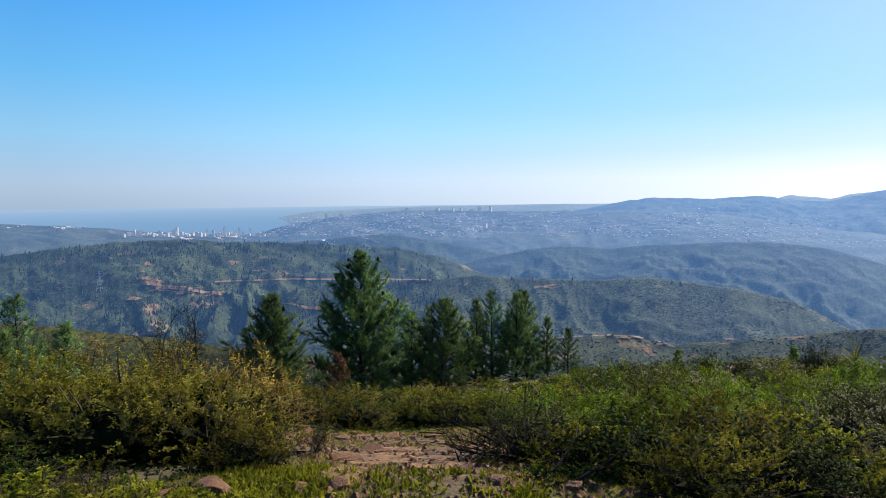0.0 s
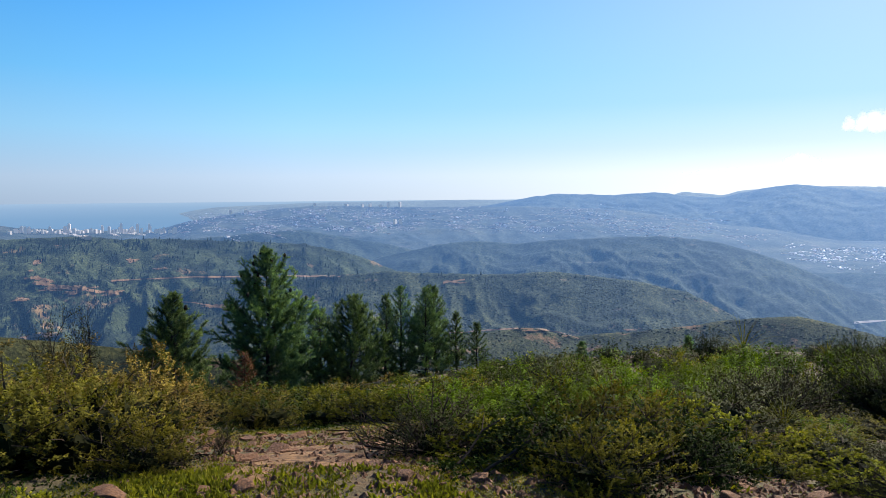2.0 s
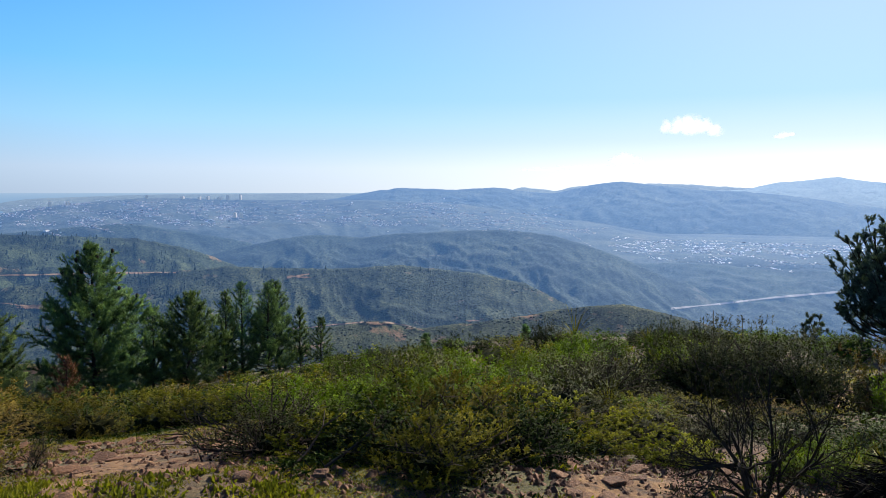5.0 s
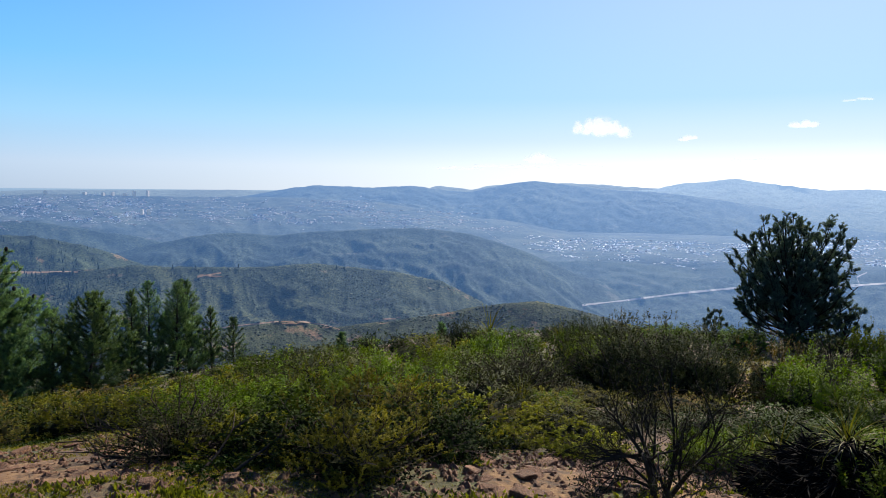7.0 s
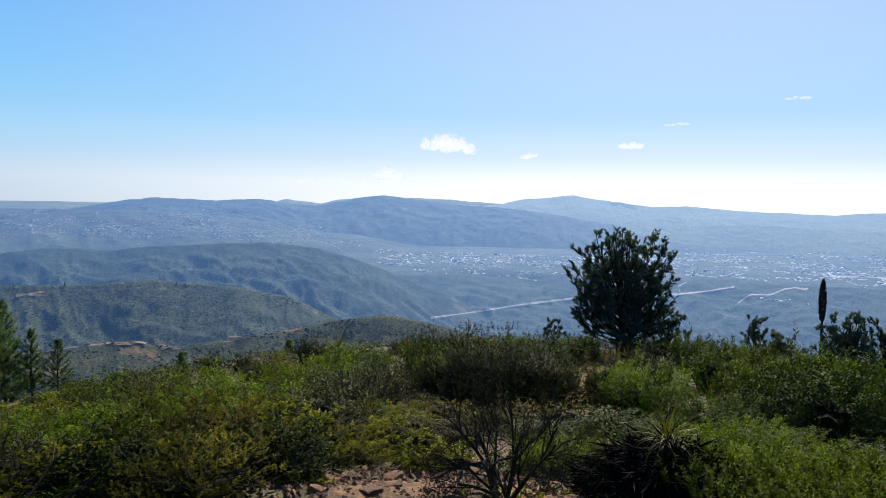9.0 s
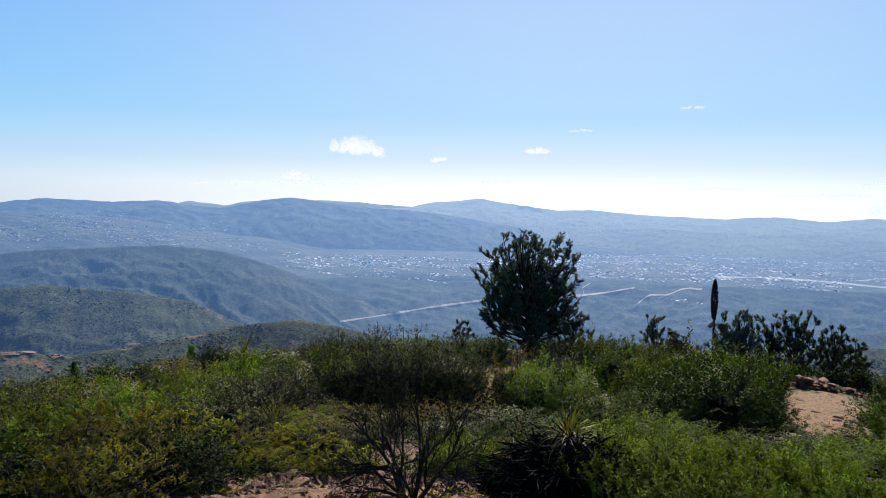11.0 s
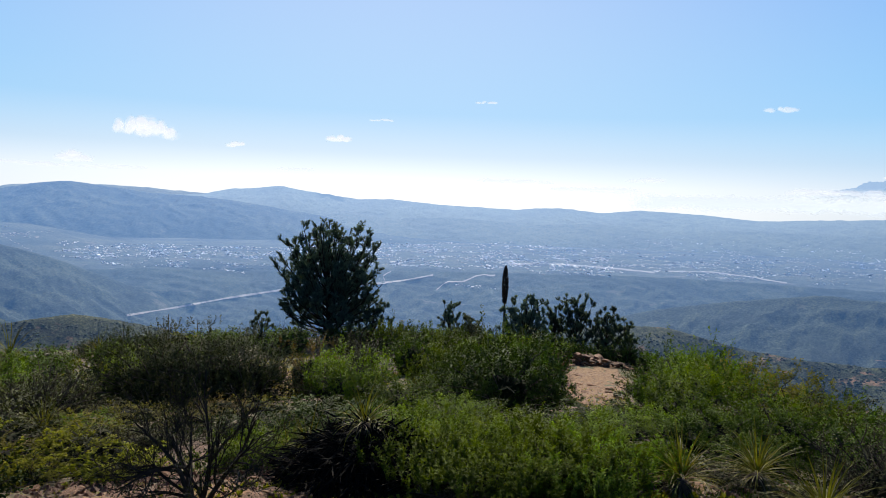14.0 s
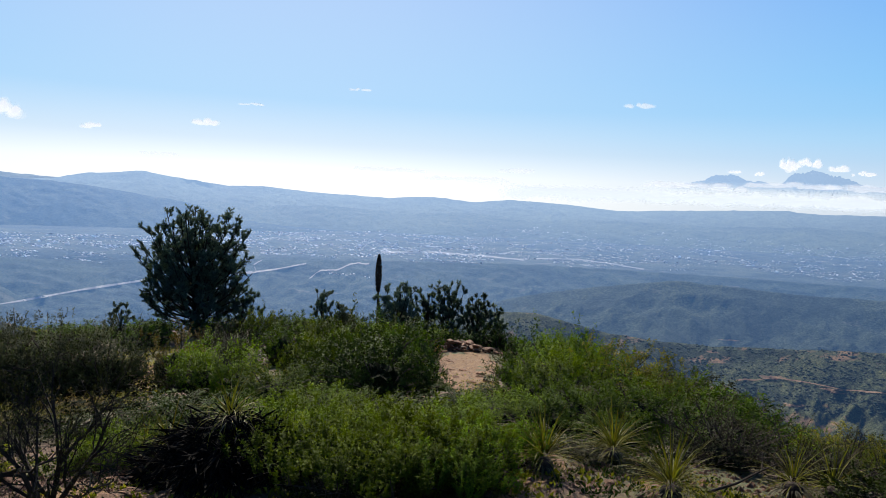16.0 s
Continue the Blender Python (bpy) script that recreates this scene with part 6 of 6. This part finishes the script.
YOUNG = "young green pine with upright tips among scrub"
pine_at(-47.1, 30, -3.6, 1, "tall young pine with dark cones near its top", spread=0.34, whorls=44, per=11, tuft=0.16, cones=22)
pine_at(-53.8, 27, -6.7, 2, "bushy young pine on the slope", spread=0.38, whorls=36, per=10, tuft=0.15, cones=8)
pine_at(-48.8, 24, -11.4, 31, "small dead red-brown pine sapling", spread=0.34, whorls=7, needle=DEADN, per=6)
pine_at(-40.9, 31, -7.4, 3, "broad young pine in a group of pines", spread=0.46, whorls=28, per=10, tuft=0.15)
pine_at(-43.2, 32, -8.4, 4, YOUNG, spread=0.40, whorls=20)
pine_at(-38.2, 33, -7.4, 5, "slim young pine in a group of pines", spread=0.24, whorls=20)
pine_at(-36.9, 34, -6.7, 6, "slim young pine in a group of pines", spread=0.31, whorls=22)
pine_at(-35.0, 33, -6.9, 7, "slim young pine in a group of pines", spread=0.29, whorls=22)
pine_at(-34.2, 34, -6.75, 8, "slim young pine in a group of pines", spread=0.31, whorls=22)
pine_at(-32.6, 34, -8.8, 9, YOUNG, spread=0.24, whorls=13)
pine_at(-31.0, 34, -9.6, 10, YOUNG, spread=0.30, whorls=11)
pine_at(-22.9, 34, -11.0, 11, "small pine sapling at the hill edge", spread=0.3, whorls=8)
pine_at(-70.6, 17, -5.9, 12, "thin pine sapling with sparse crown", spread=0.30, whorls=9, per=8)
pine_at(-68.2, 18, -8.0, 13, "thin pine sapling with sparse crown", spread=0.26, whorls=9, per=8)
pine_at(-71.6, 15, -8.3, 14, YOUNG, spread=0.34, whorls=9)
pine_at(-15.2, 33, -10.3, 15, "small pine sapling at the hill edge", spread=0.35, whorls=6)


def candle_pine(az, r, top_el, width_deg, seed, label, limbs=46, subs=6, shoots=5, low=120, per=10, clump=0.09, trunk_r=0.12, mid=0.40):
    """An open pine whose limbs fan out from a short trunk and end in dense upright brushes."""
    rng = np.random.default_rng(seed)
    x, y = r * math.sin(radians(az)), r * math.cos(radians(az))
    z = ground_z(x, y)
    H = EYE + r * math.tan(radians(top_el)) - z
    W = r * math.tan(radians(width_deg / 2))
    size = (H / 4.6) ** 0.5
    paths, radii, tp, tw, tt = [], [], [], [], []
    zs = np.linspace(-0.1, H * 0.8, 7)
    trunk = np.stack([0.04 * np.sin(zs * 1.7 + seed), 0.04 * np.cos(zs * 1.3), zs], -1)
    for i in range(limbs):
        k = (i + 0.5) / limbs
        ph, th = 2.399 * i + rng.uniform(-0.3, 0.3), math.acos(1 - (1 - k) * (1 - math.cos(radians(low))))
        z0 = H * (0.05 + 0.42 * k) * rng.uniform(0.8, 1.1)
        base = np.array([np.interp(z0, zs, trunk[:, 0]), np.interp(z0, zs, trunk[:, 1]), z0])
        reach = rng.uniform(0.35, 1.0) ** 0.5 * 1.03
        square = 1.0 / max(abs(math.sin(th)), abs(math.cos(th))) ** 0.6
        tip = np.array([W * math.sin(th) * math.cos(ph) * square, W * math.sin(th) * math.sin(ph) * square, mid * H / reach + (0.96 - mid) * H * math.cos(th) * square]) * reach
        tip[2] = max(tip[2], 0.07 * H)
        ctrl = base + (tip - base) * [0.62, 0.62, 0.30]
        paths.append(bezier(base, ctrl, tip, np.linspace(0, 1, 8)))
        radii.append((0.034 * size, 0.010 * size))
        mood = rng.uniform(0, 0.45)
        for b in range(subs):
            u = rng.uniform(0.18 if limbs < 40 else 0.30, 0.97) if b else 0.93
            s0, s1 = bezier(base, ctrl, tip, [u, u + 0.03])
            bd = unit(unit(s1 - s0) * 0.8 + rng.normal(0, 0.55, 3) + [0, 0, 0.25])
            bl = rng.uniform(0.18, 0.52) * size if b else 0.2 * size
            e0 = s0 + bd * bl + np.array([0, 0, 0.12 * bl])
            paths.append(np.stack([s0, s0 + bd * bl * 0.55, e0]))
            radii.append((0.012 * size, 0.006 * size))
            for s in range(shoots):
                q0 = s0 + (e0 - s0) * (rng.uniform(0.25, 1.0) if s else 0.97)
                sd = unit(bd * 0.7 + rng.normal(0, 0.5, 3) + [0, 0, 0.5])
                sl = rng.uniform(0.10, 0.24) * size
                e = q0 + sd * sl
                paths.append(np.stack([q0, e]))
                radii.append((0.006 * size, 0.004 * size))
                f = np.linspace(0.25, 1.0, 5)
                tp.append(q0 + (e - q0) * f[:, None])
                tw.append(np.repeat(sd[None], 5, 0))
                tt.append(mood + 0.1 + 0.45 * f)
    ob = tagged(new("pine_tree"), label, "tree")
    v, f = spread_tubes([trunk], [(trunk_r * size, 0.03 * size)], 8)
    part("trunk", raw_mesh("trunk", v, f, THORN, True), ob)
    v, f = spread_tubes(paths, radii, 4)
    part("branchwork", raw_mesh("branchwork", v, f, THORN), ob)
    tp, tw, tt = np.concatenate(tp), np.concatenate(tw), np.concatenate(tt)
    face = (tp - [0, 0, H * 0.35]) / [W, W, H * 0.6] + [0, 0, 0.2]
    add_crown(ob, tp, tw, tt, face, rng, NEEDLE_D, clump, 0.022, per, 0.9)
    ob.matrix_basis = Matrix.Translation((x, y, z))


candle_pine(10.2, 33, -0.8, 8.2, 501, "large dark round-topped pine with fanning limbs on the ridge", limbs=124, subs=7, shoots=5, low=138, mid=0.50)
candle_pine(13.6, 32.6, -7.2, 3.0, 502, "low dark pine growing beside a large pine", limbs=16, subs=4, shoots=4, low=85)
candle_pine(5.2, 33, -8.4, 1.9, 503, "small dark pine sapling beside a large pine", limbs=10, subs=3, shoots=3, low=85)
SAPLING = "small dark pine sapling with brushy tips on the ridge"
candle_pine(19.6, 33, -7.25, 1.3, 504, SAPLING, limbs=12, subs=4, shoots=4, low=95)
candle_pine(21.2, 33, -8.3, 1.2, 505, SAPLING, limbs=10, subs=3, shoots=4, low=95)
candle_pine(25.5, 30, -6.6, 3.6, 506, "bushy dark young pine beside a stone pile", limbs=36, subs=5, shoots=4, low=110)
candle_pine(27.7, 31, -6.7, 1.6, 507, SAPLING, limbs=12, subs=4, shoots=4, low=95)
candle_pine(29.3, 31, -6.2, 2.9, 508, "dark young pine with upright brushy shoots", limbs=26, subs=4, shoots=4, low=100)
candle_pine(31.6, 31, -7.2, 2.4, 509, "dark young pine with upright brushy shoots", limbs=20, subs=4, shoots=4, low=100)
candle_pine(33.0, 31, -8.0, 1.6, 510, SAPLING, limbs=12, subs=3, shoots=4, low=95)


# ---- dead flower stalk ----
def make_stalk(az, r, top_el, seed):
    rng = np.random.default_rng(seed)
    x, y = r * math.sin(radians(az)), r * math.cos(radians(az))
    z = ground_z(x, y)
    H = EYE + r * math.tan(radians(top_el)) - z
    ob = tagged(new("flower_stalk"), "tall dark dead flower stalk with a club-shaped head", "plant")
    v, f = spread_tubes([np.array([[0, 0, -0.1], [0.01, 0, H * 0.5], [0, 0.01, H * 0.98]])], [(0.05, 0.03)], 7)
    part("stem", raw_mesh("stem", v, f, STALK, True), ob)
    n = 620
    zz = H * 0.56 + H * 0.43 * rng.random(n)
    k = (zz - H * 0.56) / (H * 0.43)
    rad = 0.12 * np.sin(np.pi * np.clip(k * 0.86 + 0.12, 0, 1)) ** 0.6
    a = rng.uniform(0, 6.2832, n)
    p = np.stack([np.cos(a) * rad * 0.4, np.sin(a) * rad * 0.4, zz], -1)
    d = np.stack([np.cos(a), np.sin(a), np.full(n, 0.7)], -1)
    v, f = leaf_verts(p, d, rad * 1.1, 0.06, rng)
    part("head", raw_mesh("head", v, f, STALK), ob)
    ob.matrix_basis = Matrix.Translation((x, y, z))


make_stalk(23.80, 31, -4.45, 511)


# ================= stones =================
def stone_mesh(seed, flat):
    r = random.Random(seed)
    bm = bmesh.new()
    for _ in range(26):
        d = Vector((r.gauss(0, 1), r.gauss(0, 1), r.gauss(0, 1))).normalized()
        d = Vector([max(-0.62, min(0.62, c)) for c in d]) * 0.72
        bm.verts.new((d.x, d.y * r.uniform(0.8, 1.0), d.z * flat))
    bmesh.ops.convex_hull(bm, input=bm.verts)
    bmesh.ops.delete(bm, geom=[v for v in bm.verts if not v.link_faces], context="VERTS")
    bmesh.ops.bevel(bm, geom=list(bm.edges), offset=0.02, segments=1, affect="EDGES")
    return bm_mesh("stone", bm, STONE)


STONES = [stone_mesh(600 + i, fl) for i, fl in enumerate((0.5, 0.42, 0.6, 0.35, 0.7, 0.45))]


def stone(az, r, size, rng, lift=0.0, label="angular reddish stone lying on bare soil", group="stones on the ground", tilt=14):
    x, y = r * math.sin(radians(az)), r * math.cos(radians(az))
    ob = tagged(new("stone", STONES[rng.randrange(6)]), label, "stone", group)
    ob.matrix_basis = Matrix.Translation((x, y, ground_z(x, y) + size * 0.06 + lift)) @ pose(0, 0, 0, rng.uniform(-tilt, tilt), rng.uniform(-tilt, tilt), rng.uniform(0, 360)) @ Matrix.Diagonal(
        (size * rng.uniform(0.8, 1.4), size * rng.uniform(0.6, 1.0), size * rng.uniform(0.4, 0.85), 1))


def lay_stones():
    rng = random.Random(31)
    for a0, a1, r0, r1, n, lo, hi in ((-54, -36, 3.9, 7.6, 54, 0.04, 0.2), (-13, -0.5, 4.0, 5.3, 62, 0.05, 0.19), (-1, 10, 3.9, 5.2, 30, 0.05, 0.18), (34, 44, 3.9, 5.4, 14, 0.04, 0.13), (44, 56, 3.9, 6.0, 14, 0.04, 0.14), (-36, -28, 4.0, 4.8, 10, 0.05, 0.17),
                                      (-66, -57, 3.9, 4.8, 9, 0.1, 0.24), (8, 16, 4.2, 5.4, 10, 0.06, 0.16), (4.5, 9, 17, 26, 6, 0.08, 0.2), (28.6, 33.2, 18, 26, 18, 0.08, 0.3)):
        for _ in range(n):
            stone(rng.uniform(a0, a1), rng.uniform(r0, r1), lo + (hi - lo) * rng.random() ** 2, rng)
    for k in range(68):
        t = rng.random()
        stone(28.6 + 5.6 * t, 27.5 + rng.uniform(-0.5, 0.5) + t, rng.uniform(0.13, 0.42), rng, lift=rng.random() ** 2 * 0.36 * (1.2 - t), label="reddish stone in a low pile at the path end", group="stone pile", tilt=30)


lay_stones()


# ---- fallen branches and weeds ----
def stick(az, r, turn, length, rise, seed):
    rng = np.random.default_rng(seed)
    pts = np.array([[0, 0, 0], [length * 0.35, rng.normal(0, 0.03), rise * 0.3], [length * 0.7, rng.normal(0, 0.05), rise * 0.75], [length, 0, rise]])
    v, f = spread_tubes([pts, np.array([pts[2], pts[2] + [0.12, 0.1, 0.08]])], [(0.010, 0.004), (0.005, 0.002)], 6)
    ob = tagged(new("fallen_branch", raw_mesh("fallen_branch", v, f, TWIG, True)), "dry grey fallen branch leaning out of the scrub", "branch")
    x, y = r * math.sin(radians(az)), r * math.cos(radians(az))
    ob.matrix_basis = Matrix.Translation((x, y, ground_z(x, y) + 0.015)) @ pose(0, 0, 0, 0, 0, turn)


stick(-33.0, 4.6, 75, 0.42, 0.22, 1)
stick(-30.6, 4.5, 50, 0.36, 0.2, 2)
stick(-37.5, 5.6, 190, 0.6, 0.08, 3)
stick(49.0, 5.0, 0, 0.7, 0.1, 4)


def weeds(name, label, zones, seed, material, length, width, rise):
    rng = np.random.default_rng(seed)
    P = []
    for a0, a1, r0, r1, n in zones:
        az, r = rng.uniform(a0, a1, n), np.sqrt(rng.uniform(r0 * r0, r1 * r1, n))
        x, y = r * np.sin(np.radians(az)), r * np.cos(np.radians(az))
        keep = value_noise(x * 1.6, y * 1.6, seed) + 0.4 * value_noise(x * 5, y * 5, seed + 1) > 0.62
        az, r, x, y = az[keep], r[keep], x[keep], y[keep]
        P.append(np.stack([x, y, hill_z(az, r) - 0.005], -1))
    P = np.concatenate(P)
    P = np.repeat(P, 5, 0) + rng.normal(0, 0.025, (5 * len(P), 3)) * [1, 1, 0]
    d = rng.normal(0, 0.6, P.shape) * [1, 1, 0] + [0, 0, rise]
    v, f = leaf_verts(P, d, length * rng.uniform(0.5, 1.4, len(P)), width, rng)
    me = raw_mesh(name, v, f, material)
    set_tone(me, rng.uniform(0.1, 1.0, len(P)), 4)
    tagged(new(name, me), label, "weeds", kind="stuff")


weeds("grass_tufts", "short yellow-green grass and weeds on stony soil",
      [(-54, -35, 3.0, 7.8, 8500), (-72, -54, 3.0, 5.6, 5000), (-36, 12, 3.0, 7.5, 3200), (-38, -20, 3.2, 4.9, 3500), (30, 62, 3.2, 5.4, 4500), (12, 68, 3.0, 6.5, 2500), (5, 9, 14, 26, 3500), (12, 16, 15, 21, 1500), (27, 34, 14, 27, 900)], 701, GRASS, 0.024, 0.005, 0.6)
weeds("meadow_grass", "sunlit yellow-green grass on the open hilltop",
      [(4.6, 9.2, 13, 27, 1500), (12, 16, 15, 22, 900), (16, 19, 17, 21, 300), (26.5, 33.5, 14, 21, 300)], 704, GRASS, 0.085, 0.016, 0.8)
weeds("leafy_weeds", "fresh yellow-green leafy weeds between stones",
      [(-70, -34, 3.0, 4.6, 900), (-72, -50, 3.0, 5.2, 3200), (-36, -8, 3.0, 4.7, 2200), (-8, 14, 3.0, 4.6, 400), (14, 66, 3.0, 5.0, 700)], 702, LIME, 0.045, 0.02, 0.9)

# dark cover over the pale soil, darkening gaps between bushes as shade would
weeds("ground_litter", "dark low creeping growth and leaf litter under the scrub",
      [(-73, -54, 3.6, 13, 4200), (-54, -35, 7.6, 13, 2000), (-35, -13, 3.6, 13, 3400), (-13, 10, 5.2, 12, 3200), (10, 27, 4.6, 13, 3000), (27, 62, 4.0, 13, 7500)], 703, DARKG, 0.042, 0.015, 0.5)


def gravel():
    rng = np.random.default_rng(72)
    P = []
    for a0, a1, r0, r1, n in ((-54, -35, 3.4, 7.4, 1800), (-13, 10, 3.4, 5.2, 2200), (30, 60, 3.2, 6.0, 1400), (-36, -13, 3.3, 5.0, 1200), (-66, -57, 3.2, 4.8, 200), (28.5, 33.4, 16, 27, 900), (4, 9, 17, 27, 250)):
        az, r = rng.uniform(a0, a1, n), np.sqrt(rng.uniform(r0 * r0, r1 * r1, n))
        P.append(polar(az, r, hill_z(az, r)))
    P = np.concatenate(P)
    n = len(P)
    base = np.array([[1, 0, 0.1], [0.2, 0.9, 0], [-0.8, 0.4, 0.1], [-0.6, -0.7, 0], [0.5, -0.8, 0.05], [0.1, 0.1, 0.75], [-0.3, -0.2, 0.6]])
    tri = np.array([(0, 1, 5), (1, 2, 5), (2, 6, 5), (2, 3, 6), (3, 4, 6), (4, 5, 6), (4, 0, 5)])
    s_ = (0.012 + 0.03 * rng.random(n) ** 2)[:, None, None]
    a = rng.uniform(0, 6.28, n)[:, None]
    V = base[None] * s_ * (1 + 0.5 * (rng.random((n, 7, 1)) - 0.5))
    X, Y = V[..., 0] * np.cos(a) - V[..., 1] * np.sin(a) + P[:, 0:1], V[..., 0] * np.sin(a) + V[..., 1] * np.cos(a) + P[:, 1:2]
    me = raw_mesh("gravel", np.stack([X, Y, V[..., 2] + P[:, 2:3] - 0.002], -1).reshape(-1, 3), (tri[None] + (np.arange(n) * 7)[:, None, None]).reshape(-1, 3), STONE)
    tagged(new("gravel", me), "scattered reddish gravel on bare soil", "gravel", kind="stuff")


gravel()


# ---- power pylon on the western hill ----
def make_pylon(az, el, top_el):
    p, r = drape([az], [el])
    p, r = p[0], float(r[0])
    h = r * (math.tan(radians(top_el)) - math.tan(radians(el)))
    ob = tagged(new("power_pylon"), "thin grey steel lattice pylon on the scrub hill", "pylon")
    w = h * 0.11
    steel = plain_material("pylon_steel", (0.25, 0.26, 0.27), 0.6, 0.1, 0.9)
    for sx, sy in ((-1, -1), (1, -1), (1, 1), (-1, 1)):
        v, f = spread_tubes([np.array([[sx * w, sy * w, -1], [sx * w * 0.35, sy * w * 0.35, h * 0.6], [0, 0, h]])], [(0.28, 0.16)], 4)
        part("leg", raw_mesh("leg", v, f, steel), ob)
    for k in (0.68, 0.80, 0.92):
        v, f = spread_tubes([np.array([[-w * 1.6, 0, h * k], [0, 0, h * k + 0.5], [w * 1.6, 0, h * k]])], [(0.2, 0.2)], 4)
        part("crossarm", raw_mesh("crossarm", v, f, steel), ob)
    for k in (0.1, 0.25, 0.4, 0.52):
        g = w * (1 - k * 1.05)
        v, f = spread_tubes([np.array([[-g, -g, h * k], [g, -g, h * (k + 0.1)], [g, g, h * k], [-g, g, h * (k + 0.1)], [-g, -g, h * k]])], [(0.14, 0.14)], 4)
        part("brace", raw_mesh("brace", v, f, steel), ob)
    ob.matrix_basis = Matrix.Translation(p) @ pose(0, 0, 0, 0, 0, 35)


make_pylon(-65.7, -5.9, -4.4)


def dry_stalk(az, r, top_el, seed):
    x, y = r * math.sin(radians(az)), r * math.cos(radians(az))
    z = ground_z(x, y)
    h = EYE + r * math.tan(radians(top_el)) - z
    v, f = spread_tubes([np.array([[0, 0, -0.05], [0.03, 0.01, h * 0.5], [0.0, 0.02, h]])], [(0.02, 0.012)], 5)
    ob = tagged(new("dry_stalk", raw_mesh("dry_stalk", v, f, STALK, True)), "thin dark dry flower stalk at the hill edge", "plant")
    ob.matrix_basis = Matrix.Translation((x, y, z))


dry_stalk(-1.4, 31, -8.6, 1)
dry_stalk(0.6, 32, -9.0, 2)
